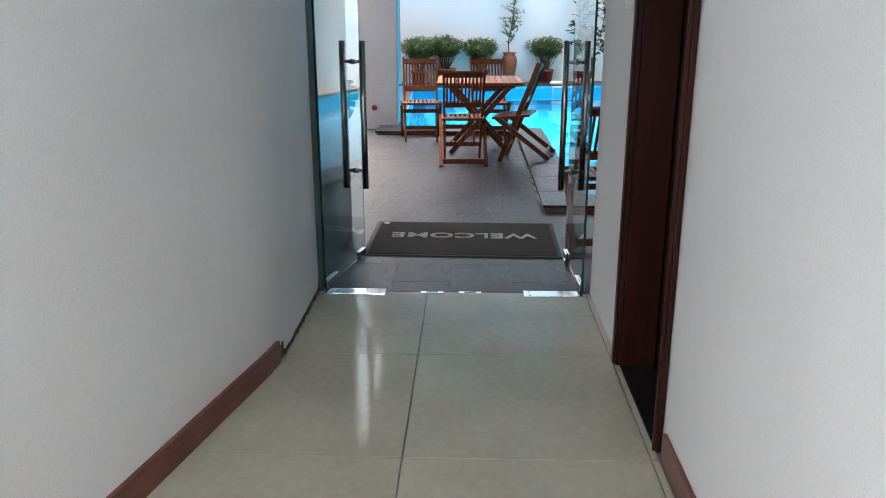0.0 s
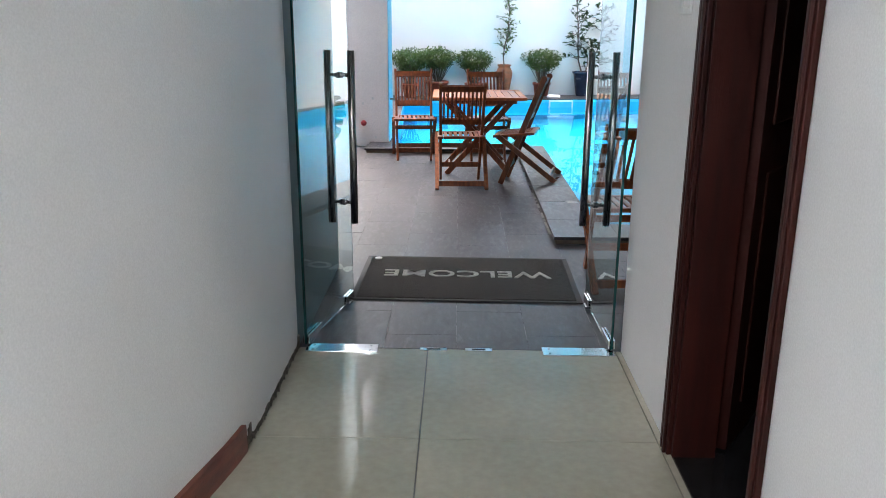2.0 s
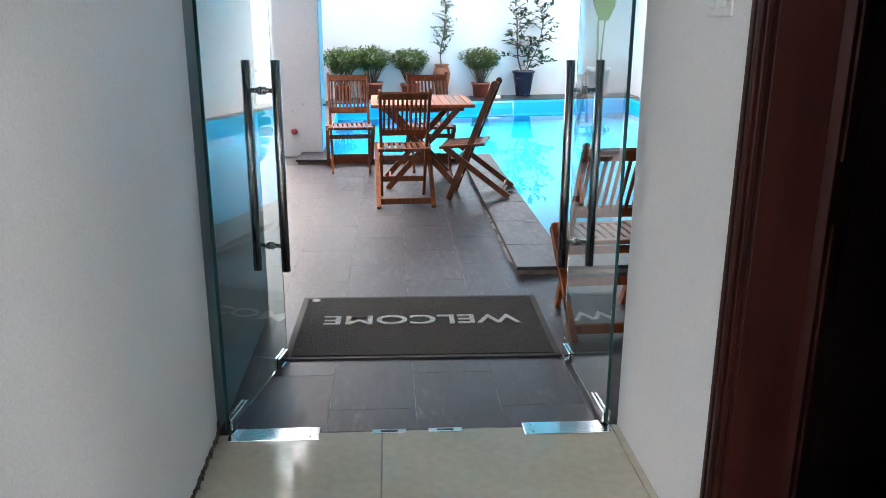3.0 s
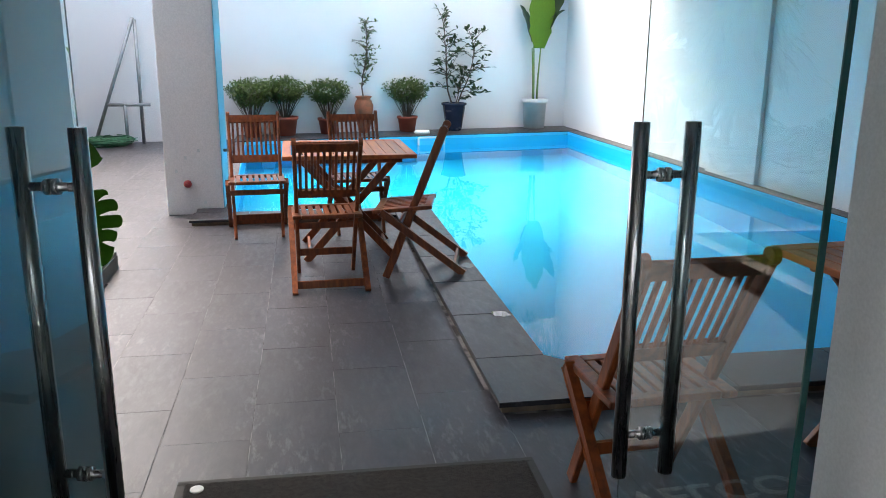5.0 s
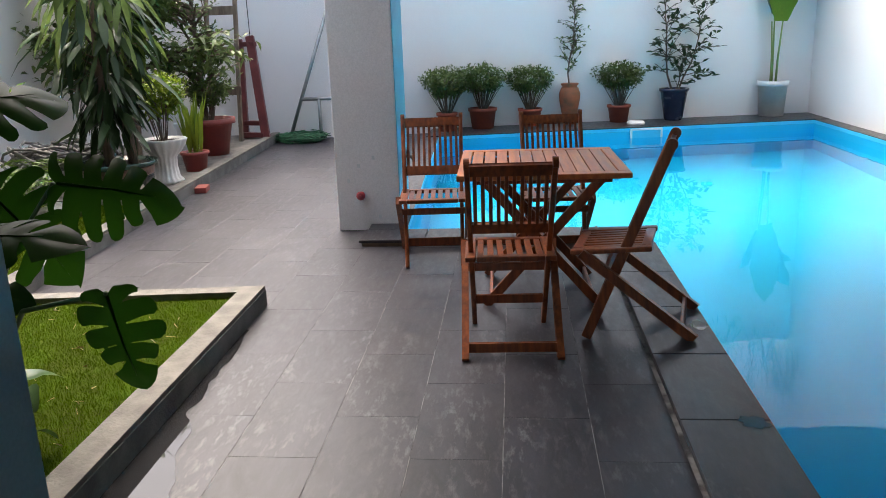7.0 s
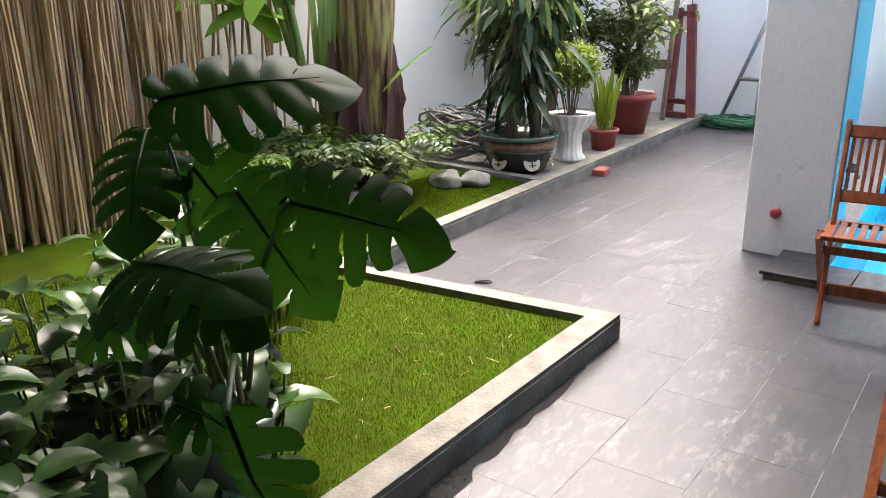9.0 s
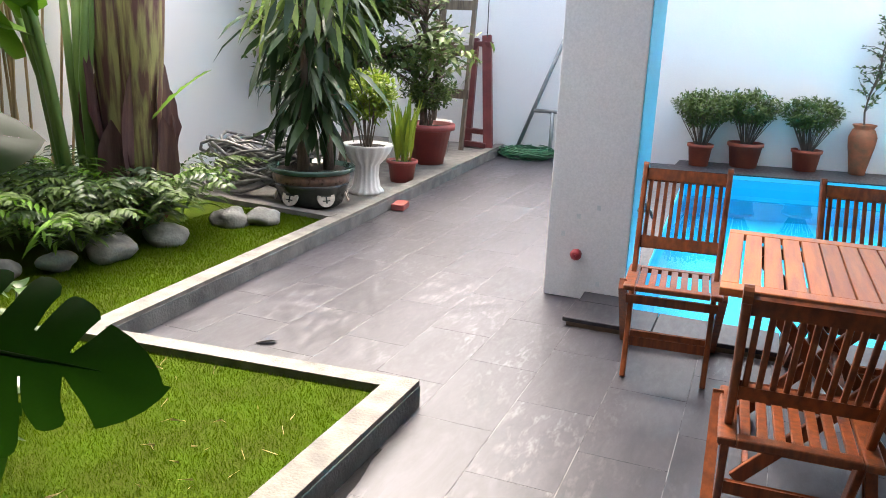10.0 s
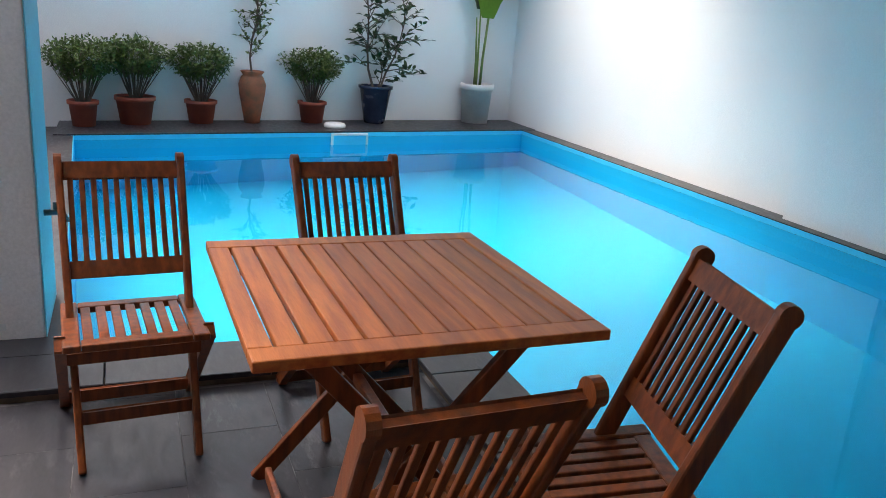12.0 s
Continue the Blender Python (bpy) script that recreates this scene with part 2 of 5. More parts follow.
M_NET = mat("green_net", (0.03, 0.16, 0.07), (0.02, 0.09, 0.04), 0.6, scale=20, bump=0.1)
M_GATE = mat("maroon_paint", (0.16, 0.035, 0.035), (0.10, 0.022, 0.024), 0.45, scale=6, bump=0.1)
M_GALV = mat("galvanised_tube", (0.36, 0.38, 0.38), (0.26, 0.28, 0.28), 0.45, 0.6, scale=10, bump=0.05)
M_OLDWOOD = mat("old_grey_wood", (0.22, 0.17, 0.12), (0.12, 0.09, 0.065), 0.85, scale=8, bump=0.3, stretch=(4, 4, 0.6))
M_REDCAP = mat("red_valve", (0.42, 0.05, 0.06), (0.30, 0.04, 0.05), 0.4, scale=20, bump=0.1)
M_WHITEPLASTIC = mat("white_plastic", (0.75, 0.77, 0.77), (0.68, 0.70, 0.70), 0.35, scale=6, bump=0.01)
M_BLACK = mat("black_rubber", (0.015, 0.015, 0.015), None, 0.6, scale=10, bump=0.02)
M_STAIN = mat("crumbled_plaster", (0.16, 0.14, 0.12), (0.07, 0.06, 0.05), 0.95, scale=30, bump=0.8, space="World")
L_GRASS = leaf_mat("lawn_blades", (0.070, 0.118, 0.0015), (0.036, 0.066, 0.001), 0.8, 0.35, 0.0)
L_BUSH = leaf_mat("bush_leaves", (0.15, 0.215, 0.06), (0.05, 0.085, 0.025), 0.45, 0.28)
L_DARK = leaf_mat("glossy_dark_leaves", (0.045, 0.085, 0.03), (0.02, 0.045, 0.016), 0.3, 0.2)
L_LIME = leaf_mat("lime_leaves", (0.26, 0.34, 0.03), (0.13, 0.21, 0.025), 0.4, 0.35)
L_BRIGHT = leaf_mat("bright_leaves", (0.16, 0.32, 0.03), (0.10, 0.22, 0.02), 0.35, 0.4)
L_FERN = leaf_mat("fern_leaves", (0.085, 0.15, 0.02), (0.025, 0.055, 0.01), 0.5, 0.35)
L_MONST = leaf_mat("monstera_leaves", (0.010, 0.040, 0.004), (0.005, 0.020, 0.002), 0.40, 0.4, 0.1, (0.022, 0.075, 0.005))
L_LILY = leaf_mat("lily_leaves", (0.06, 0.13, 0.03), (0.025, 0.06, 0.015), 0.3, 0.25, 0.5)


def glass_mat(name, tint):
    m = bpy.data.materials.new(name)
    m.use_nodes = True
    b = m.node_tree.nodes["Principled BSDF"]
    b.inputs["Base Color"].default_value = (*tint, 1)
    b.inputs["Roughness"].default_value = 0.0
    b.inputs["Transmission Weight"].default_value = 1.0
    b.inputs["IOR"].default_value = 1.5
    return m


M_GLASS = glass_mat("tinted_door_glass", (0.80, 0.92, 0.92))
M_GLASSEDGE = mat("glass_edge", (0.01, 0.06, 0.055), None, 0.1, scale=4, bump=0)


def water_mat():
    m = bpy.data.materials.new("pool_water")
    m.use_nodes = True
    n, l = m.node_tree.nodes, m.node_tree.links
    b = n["Principled BSDF"]
    b.inputs["Base Color"].default_value = (0.30, 0.93, 1.0, 1)
    b.inputs["Roughness"].default_value = 0.0
    b.inputs["Transmission Weight"].default_value = 1.0
    b.inputs["IOR"].default_value = 1.22
    geo, tx, bp = n.new("ShaderNodeNewGeometry"), n.new("ShaderNodeTexNoise"), n.new("ShaderNodeBump")
    tx.inputs["Scale"].default_value, tx.inputs["Detail"].default_value = 2.2, 2
    bp.inputs["Strength"].default_value, bp.inputs["Distance"].default_value = 0.08, 0.02
    l.new(geo.outputs["Position"], tx.inputs["Vector"])
    l.new(tx.outputs["Fac"], bp.inputs["Height"])
    l.new(bp.outputs[0], b.inputs["Normal"])
    return m


M_WATER = water_mat()
M_PUDDLE = mat("wet_film", (0.03, 0.03, 0.032), (0.02, 0.02, 0.022), 0.03, scale=4, bump=0.0, space="World", rvar=0.0)


# ---- mesh helpers ----
def mesh_ob(name, bm, material, smooth=False):
    me = bpy.data.meshes.new(name)
    bmesh.ops.recalc_face_normals(bm, faces=bm.faces)
    bm.to_mesh(me)
    bm.free()
    if smooth:
        for p in me.polygons:
            p.use_smooth = True
    me.materials.append(material)
    return new(name, me)


def part(name, bm, material, parent, label="", smooth=False):
    ob = mesh_ob(name, bm, material, smooth)
    ob.parent = parent
    return tagged(ob, label)


def thing(name, m, label, category, group=""):
    ob = new(name)
    ob.empty_display_size = 0.1
    ob.matrix_world = m
    return tagged(ob, label, category, group)


def setting(name, bm, material, label="", category="", smooth=False):
    return tagged(mesh_ob(name, bm, material, smooth), label, category, kind="structure")


def box(bm, x0, x1, y0, y1, z0, z1, bevel=0.0):
    r = bmesh.ops.create_cube(bm, size=1)
    for v in r["verts"]:
        v.co = Vector(((x0 + x1) / 2 + v.co.x * (x1 - x0), (y0 + y1) / 2 + v.co.y * (y1 - y0), (z0 + z1) / 2 + v.co.z * (z1 - z0)))
    if bevel:
        bmesh.ops.bevel(bm, geom=list({e for v in r["verts"] for e in v.link_edges}), offset=bevel, segments=2, affect="EDGES", profile=0.5)
    return bm


def boxed(x0, x1, y0, y1, z0, z1, bevel=0.0):
    return box(bmesh.new(), x0, x1, y0, y1, z0, z1, bevel)


def beam(bm, p, q, w, d, side=(1, 0, 0), bevel=0.004):
    """A square bar from p to q, w wide along side, d deep across it."""
    p, q, side = Vector(p), Vector(q), Vector(side)
    along = (q - p).normalized()
    side = (side - along * side.dot(along)).normalized()
    up = along.cross(side)
    r = bmesh.ops.create_cube(bm, size=1)
    for v in r["verts"]:
        c = v.co.copy()
        v.co = (p + q) / 2 + along * c.z * (q - p).length + side * c.x * w + up * c.y * d
    if bevel:
        bmesh.ops.bevel(bm, geom=list({e for v in r["verts"] for e in v.link_edges}), offset=bevel, segments=2, affect="EDGES", profile=0.5)
    return bm


def beamed(*a, **k):
    return beam(bmesh.new(), *a, **k)


def tube(bm, pts, radii, seg=8, close=True):
    """A round tube through the points, with a radius at each."""
    pts = [Vector(p) for p in pts]
    rings = []
    for i, p in enumerate(pts):
        d = (pts[min(i + 1, len(pts) - 1)] - pts[max(i - 1, 0)]).normalized()
        a = d.orthogonal().normalized() if i == 0 else (a - d * a.dot(d)).normalized()
        b = d.cross(a)
        r = radii[i] if isinstance(radii, (list, tuple)) else radii
        rings.append([bm.verts.new(p + (a * math.cos(2 * math.pi * k / seg) + b * math.sin(2 * math.pi * k / seg)) * r) for k in range(seg)])
    for u, v in zip(rings, rings[1:]):
        for k in range(seg):
            bm.faces.new((u[k], u[(k + 1) % seg], v[(k + 1) % seg], v[k]))
    if close:
        bm.faces.new(rings[0][::-1])
        bm.faces.new(rings[-1])
    return bm


def lathe(bm, profile, seg=24, flute=0.0, nflute=0):
    """A turned shape from (radius, height) pairs, fluted where asked."""
    rings = []
    for r, z in profile:
        rings.append([bm.verts.new(((r * (1 + flute * math.cos(nflute * 2 * math.pi * k / seg))) * math.cos(2 * math.pi * k / seg),
                                    (r * (1 + flute * math.cos(nflute * 2 * math.pi * k / seg))) * math.sin(2 * math.pi * k / seg), z)) for k in range(seg)])
    for u, v in zip(rings, rings[1:]):
        for k in range(seg):
            bm.faces.new((u[k], u[(k + 1) % seg], v[(k + 1) % seg], v[k]))
    bm.faces.new(rings[0][::-1])
    bm.faces.new(rings[-1])
    return bm


def prism(bm, ring, z0, z1):
    """An upright prism on a ring of (x, y)."""
    lo = [bm.verts.new((x, y, z0)) for x, y in ring]
    hi = [bm.verts.new((x, y, z1)) for x, y in ring]
    n = len(ring)
    for i in range(n):
        bm.faces.new((lo[i], lo[(i + 1) % n], hi[(i + 1) % n], hi[i]))
    bm.faces.new(lo[::-1])
    bm.faces.new(hi)
    return bm


rnd = random.Random(7)


def leaf_list(leaves):
    """One mesh of folded, drooping leaves: (base, direction, length, width, droop)."""
    vs, fs = [], []
    for base, d, length, width, droop in leaves:
        d = Vector(d).normalized()
        side = d.cross(Vector((0, 0, 1)))
        side = side.normalized() if side.length > 0.05 else Vector((1, 0, 0))
        side = Matrix.Rotation(rnd.uniform(-0.7, 0.7), 3, d) @ side
        up = side.cross(d)
        o = Vector(base)
        n = len(vs)
        p1 = o + d * length * 0.38 - Vector((0, 0, droop * length * 0.10))
        p2 = o + d * length * 0.75 - Vector((0, 0, droop * length * 0.42))
        p3 = o + d * length - Vector((0, 0, droop * length * 0.85))
        f = up * width * 0.12
        vs += [o, p1 - side * width * 0.5 + f, p1, p1 + side * width * 0.5 + f, p2 - side * width * 0.36 + f, p2, p2 + side * width * 0.36 + f, p3]
        fs += [(n, n + 2, n + 1), (n, n + 3, n + 2), (n + 1, n + 2, n + 5, n + 4), (n + 2, n + 3, n + 6, n + 5), (n + 4, n + 5, n + 7), (n + 5, n + 6, n + 7)]
    return vs, fs


def leafy(name, leaves, material, parent, label=""):
    me = bpy.data.meshes.new(name)
    vs, fs = leaf_list(leaves)
    me.from_pydata([tuple(v) for v in vs], [], fs)
    for p in me.polygons:
        p.use_smooth = True
    me.materials.append(material)
    ob = new(name, me)
    ob.parent = parent
    return tagged(ob, label)


def rand_dir(zlo=-0.3, zhi=1.0):
    a, z = rnd.uniform(0, 2 * math.pi), rnd.uniform(zlo, zhi)
    r = math.sqrt(max(0.0, 1 - z * z))
    return Vector((r * math.cos(a), r * math.sin(a), z))


# ---- corridor ----
LX, RX = -0.72, 0.735
setting("corridor_slab", boxed(-2.2, 2.2, -7.2, 0.0, -0.15, -0.008), M_GROUT, "grey bedding under the polished corridor tiles", "floor")


def west_x(y):
    """The west wall: straight near the glass door, then bending away."""
    return -0.70 - 0.205 * (max(0.0, -0.88 - y) if abs(y + 0.88) > 0.2 else (0.68 + y) ** 2 / 0.8)


STEPS = [0.0, -0.5] + [-0.68 - 0.04 * k for k in range(11)] + [-1.5, -7.2]
setting("wall_west", prism(bmesh.new(), [(west_x(y), y) for y in STEPS] + [(-2.35, -7.2), (-1.2, -1.5), (-0.9, 0.0)], 0, 2.8), M_WALL, "smooth off-white painted corridor wall", "wall")
bm = boxed(RX + 0.02, RX + 0.13, -7.2, -1.54, 0, 2.8)
box(bm, RX, RX + 0.13, -0.87, 0.0, 0, 2.8)
box(bm, RX, RX + 0.13, -1.54, -0.87, 2.08, 2.8)
setting("wall_east", bm, M_WALL, "smooth off-white painted corridor wall with a doorway", "wall")
setting("wall_south", boxed(-2.2, 2.2, -7.36, -7.2, 0, 2.8), M_WALL, "plain off-white end wall of the corridor", "wall")
setting("ceiling", boxed(-2.2, 2.2, -7.36, 0.0, 2.8, 2.95), M_CEIL, "plain white corridor ceiling", "ceiling")
# store room behind the side door, its darkness put into near-black walls
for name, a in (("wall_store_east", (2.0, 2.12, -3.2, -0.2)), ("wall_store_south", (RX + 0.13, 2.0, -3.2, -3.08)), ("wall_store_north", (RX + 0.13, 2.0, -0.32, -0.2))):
    setting(name, boxed(*a, 0, 2.8), M_STORE, "wall of the side room, near-black to stand for its lack of light", "wall")
setting("threshold_stone", boxed(RX + 0.002, RX + 0.14, -1.515, -0.87, -0.007, 0.004), M_BLACKSTONE, "black granite strip in the side doorway", "threshold")
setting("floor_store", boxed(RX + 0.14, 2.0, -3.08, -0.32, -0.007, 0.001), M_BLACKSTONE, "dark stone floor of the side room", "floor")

# door frame: casings with a moulded profile, jambs and head
frame_ob = thing("doorframe", pose(RX, 0, 0), "dark red-brown wooden door frame round the side doorway", "door frame")
frame_ob["kind"] = "structure"


def casing(y0, y1, z0, z1, upright=True):
    bm = boxed(-0.018, 0.0, y0, y1, z0, z1, 0.004)
    if upright:
        box(bm, -0.028, -0.016, y0 + 0.012, y0 + 0.03, z0, z1, 0.004)
        box(bm, -0.024, -0.016, y1 - 0.03, y1 - 0.012, z0, z1, 0.003)
    return bm


part("casing", casing(-0.88, -0.80, 0, 2.12), M_DARKWOOD, frame_ob)
part("casing", casing(-1.575, -1.535, 0, 2.12), M_DARKWOOD, frame_ob).location = (0.018, 0, 0)
part("casing", casing(-1.60, -0.80, 2.12, 2.2, False), M_DARKWOOD, frame_ob)
part("jamb", boxed(-0.002, 0.14, -0.90, -0.868, 0, 2.08, 0.003), M_DARKWOOD, frame_ob)
part("jamb", boxed(0.012, 0.14, -1.545, -1.515, 0, 2.08, 0.003), M_DARKWOOD, frame_ob)
part("head", boxed(-0.002, 0.14, -1.515, -0.90, 2.05, 2.082, 0.003), M_DARKWOOD, frame_ob)

# side door, standing open into the dark room
door = tagged(thing("door_1", pose(RX + 0.155, -0.84, 0, 0, 0, 55), "dark red-brown wooden door standing open into a dark room", "door"), kind="structure")
bm = boxed(0, 0.60, -0.04, 0.0, 0.01, 2.04, 0.003)
for z0, z1 in ((0.15, 0.95), (1.1, 1.9)):
    box(bm, 0.10, 0.50, -0.048, -0.038, z0, z1, 0.006)
part("leaf", bm, M_DARKWOOD, door)

# skirting boards
setting("baseboard", prism(bmesh.new(), [(west_x(y) + 0.017, y) for y in (-0.90, -1.0, -1.08, -7.2)] + [(west_x(y) - 0.004, y) for y in (-7.2, -1.08, -1.0, -0.90)], 0, 0.10), M_SKIRT, "red-brown wooden skirting board, its end cut short", "baseboard")
setting("baseboard_east", boxed(RX + 0.004, RX + 0.02, -7.2, -1.615, 0, 0.10, 0.004), M_SKIRT, "red-brown wooden skirting board beside the door frame", "baseboard")

# crumbled plaster along the foot of the west wall
bm = bmesh.new()
y = -0.9
while y < 0.0:
    h = 0.010 + 0.012 * rnd.random() + (0.05 * rnd.random() if y > -0.09 or y < -0.82 else 0)
    w = rnd.uniform(0.012, 0.03)
    prism(bm, [(west_x(y) - 0.006, y), (west_x(y) + 0.0045 + 0.010 * rnd.random(), y), (west_x(y) + 0.0045, y + w), (west_x(y) - 0.006, y + w)], 0.0, h)
    y += w
setting("plaster_damage", bm, M_STAIN, "crumbled grey plaster at the foot of the wall", "plaster")

# light switch
sw = thing("light_switch", pose(RX, -0.59, 1.475), "white double light switch on the corridor wall", "light switch")
part("plate", boxed(-0.008, 0, -0.075, 0.075, -0.045, 0.045, 0.004), M_WHITEPLASTIC, sw)
for y in (-0.034, 0.034):
    part("rocker", boxed(-0.013, -0.007, y - 0.02, y + 0.02, -0.026, 0.026, 0.003), M_WHITEPLASTIC, sw)
    part("screw", boxed(-0.010, -0.007, y - 0.004, y + 0.004, 0.03, 0.038, 0.001), M_GALV, sw)

# unseen glowing panels, added under the ceiling to brighten the corridor
fill_panel = thing("ceiling_light", pose(-1.0, -4.9, 2.8), "unseen white light panel added to brighten the corridor", "ceiling light")
part("frame", boxed(-0.32, 0.32, -0.32, 0.32, -0.03, 0.0, 0.005), M_WHITEPLASTIC, fill_panel)
m = bpy.data.materials.new("fill_glow")
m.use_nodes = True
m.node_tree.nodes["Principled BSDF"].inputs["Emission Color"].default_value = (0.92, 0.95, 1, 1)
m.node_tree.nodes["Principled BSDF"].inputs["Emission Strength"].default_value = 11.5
part("diffuser", boxed(-0.29, 0.29, -0.29, 0.29, -0.036, -0.029), m, fill_panel)
copy_thing(fill_panel, pose(-1.1, -6.4, 2.8))

# ---- glass door ----
def glass_leaf(name, hx, hy, ang, flip, label):
    """A frameless leaf 0.66 wide, hinged at the origin, reaching along +x, with its pull bars."""
    d = tagged(thing(name, pose(hx, hy, 0, 0, 0, ang), label, "glass door"), kind="structure")
    pane = part("pane", boxed(0.0, 0.66, -0.005, 0.005, 0.012, 2.35), M_GLASS, d)
    pane.visible_shadow = False
    part("pane_edge", boxed(-0.004, 0.0, -0.0055, 0.0055, 0.012, 2.35), M_GLASSEDGE, d, "dark green polished glass edge")
    for x0, x1 in ((0.0, 0.16), (0.53, 0.64)):
        bm = boxed(x0, x1, -0.016, -0.0055, 0.012, 0.055, 0.003)
        box(bm, x0, x1, 0.0055, 0.016, 0.012, 0.055, 0.003)
        part("patch_fitting", bm, M_CHROME, d, "chrome clamp at the foot of the glass")
    part("lock", boxed(0.55, 0.60, -0.02, 0.02, 0.0, 0.012, 0.002), M_CHROME, d)
    h = part("pull_handle", tube(tube(bmesh.new(), [(0.535, -0.062, 0.44), (0.535, -0.062, 1.268)], 0.0175, 16), [(0.535, 0.062, 0.44), (0.535, 0.062, 1.268)], 0.0175, 16), M_STEEL, d, "brushed steel tube pull handles", True)
    for z in (0.545, 1.155):
        bm = tube(bmesh.new(), [(0.535, -0.05, z), (0.535, 0.05, z)], 0.009, 12)
        tube(bm, [(0.535, -0.017, z), (0.535, -0.006, z)], 0.016, 12)
        tube(bm, [(0.535, 0.006, z), (0.535, 0.017, z)], 0.016, 12)
        part("standoff", bm, M_STEEL, h, "", True)
    return d


glass_leaf("door_2", -0.665, 0.01, 79, 1, "clear frameless glass door leaf standing open, steel pull handles")
glass_leaf("door_3", 0.69, -0.01, 91, -1, "clear frameless glass door leaf standing open, steel pull handles")
for x0, x1, y0, y1 in ((-0.66, -0.342, -0.055, 0.03), (0.385, 0.70, -0.065, 0.02)):
    p = thing("floor_spring_plate", pose((x0 + x1) / 2, (y0 + y1) / 2, 0), "polished steel floor spring cover in the threshold", "floor plate")
    w, h = (x1 - x0) / 2, (y1 - y0) / 2
    part("plate", boxed(-w, w, -h, h, 0, 0.006, 0.002), M_CHROME, p)
    for sx in (-0.8, 0.8):
        for sy in (-0.6, 0.6):
            part("screw", tube(bmesh.new(), [(w * sx, h * sy, 0.005), (w * sx, h * sy, 0.008)], 0.005), M_GALV, p)
for x in (-0.10, 0.10):
    p = thing("strike_plate", pose(x + 0.005, -0.01, 0), "small steel lock plate let into the threshold", "lock plate")
    part("plate", boxed(-0.06, 0.06, -0.013, 0.013, 0, 0.004, 0.001), M_CHROME, p)
    part("slot", boxed(-0.03, 0.03, -0.004, 0.004, 0.004, 0.0055), M_BLACK, p)

# ---- yard structure ----
def far_y(x):
    return 11.62 + 0.165 * x


def pool_far(x):
    return 10.81 + 0.17 * x


def right_x(y):
    return 4.14 + 0.025 * (11.5 - y)


def kerb_x(y):
    return -2.81 - 0.052 * (y - 4.04)


POOL = [(0.95, 2.22), (1.07, 2.10), (right_x(2.1), 2.1), (4.14, 11.515), (-0.93, 10.65), (-0.72, 5.68), (0.95, 5.68)]
Z_COP, Z_WATER = 0.05, -0.085

# bedding under the paving, open over the pool
bm = bmesh.new()
prism(bm, [(-5.3, 0), (5.2, 0), (5.2, 1.9), (0.8, 1.9), (0.8, 5.5), (-5.3, 5.5)], -0.2, -0.0009)
prism(bm, [(-5.3, 5.501), (-0.86, 5.501), (-1.1, 10.9), (-1.1, 12.5), (-5.3, 12.5)], -0.2, -0.0009)
setting("ground", bm, M_PALEGROUT, "cement bedding under the slate paving", "ground")
setting("ground_far", prism(bmesh.new(), [(-60, -60), (60, -60), (60, 60), (-60, 60)], -1.9, -1.8), M_SOIL, "bare earth under and around the plot", "ground")

# pool basin, water
bm = bmesh.new()
lo = [bm.verts.new((x, y, -1.35)) for x, y in POOL]
hi = [bm.verts.new((x, y, 0.0)) for x, y in POOL]
bm.faces.new(lo)
for i in range(len(POOL)):
    j = (i + 1) % len(POOL)
    bm.faces.new((lo[i], hi[i], hi[j], lo[j]))
basin = setting("pool_basin", bm, M_POOL, "bright blue painted swimming pool basin", "pool")
basin.modifiers.new("thickness", "SOLIDIFY").thickness = -0.12
bm = bmesh.new()
for i in range(len(POOL)):
    (ax, ay), (bx, by) = POOL[i], POOL[(i + 1) % len(POOL)]
    d = Vector((bx - ax, by - ay, 0)).normalized()
    nrm = Vector((d.y, -d.x, 0)) * 0.035
    prism(bm, [(ax, ay), (bx, by), (bx + nrm.x, by + nrm.y), (ax + nrm.x, ay + nrm.y)], 0.002, Z_COP - 0.004)
setting("pool_rim", bm, M_POOLTOP, "light blue painted rim of the pool", "pool rim")
me = bpy.data.meshes.new("water")
me.from_pydata([(x, y, Z_WATER) for x, y in POOL], [], [tuple(range(len(POOL)))])
me.materials.append(M_WATER)
water = tagged(new("water", me), "clear still pool water mirroring walls and plants", "water", kind="structure")
water.visible_shadow = False

# copings
bm = bmesh.new()
prism(bm, [(-1.1, pool_far(-1.1)), (4.14, 11.52), (right_x(11.9) + 0.7, 11.60), (right_x(11.9) + 0.7, 13.0), (-1.1, 13.0)], -0.15, Z_COP + 0.01)
setting("coping_far", bm, M_COPING, "dark slate ledge between the pool and the rear wall", "coping")
bm = bmesh.new()
prism(bm, [(right_x(1.76) + 0.002, 1.76), (right_x(1.76) + 0.9, 1.76), (5.3, 11.55), (4.144, 11.51), (right_x(2.1) + 0.002, 2.1)], -0.15, Z_COP + 0.004)
setting("coping_side", bm, M_COPING, "narrow dark ledge between the pool and the side wall", "coping")
setting("coping_west", prism(bmesh.new(), [(-1.0, 5.69), (-0.722, 5.69), (-0.935, 10.62), (-1.2, 10.62)], -0.15, Z_COP), M_COPING, "slate ledge along the pool beside the pillar", "coping")
setting("coping_core", prism(bmesh.new(), [(0.652, 1.77), (right_x(1.76), 1.77), (right_x(2.1), 2.095), (1.065, 2.095), (0.945, 2.215), (0.945, 5.675), (-1.0, 5.675), (-1.0, 5.402), (0.652, 5.402)], -0.012, 0.028), M_EDGE, "rough cement edge under the pool coping", "coping")

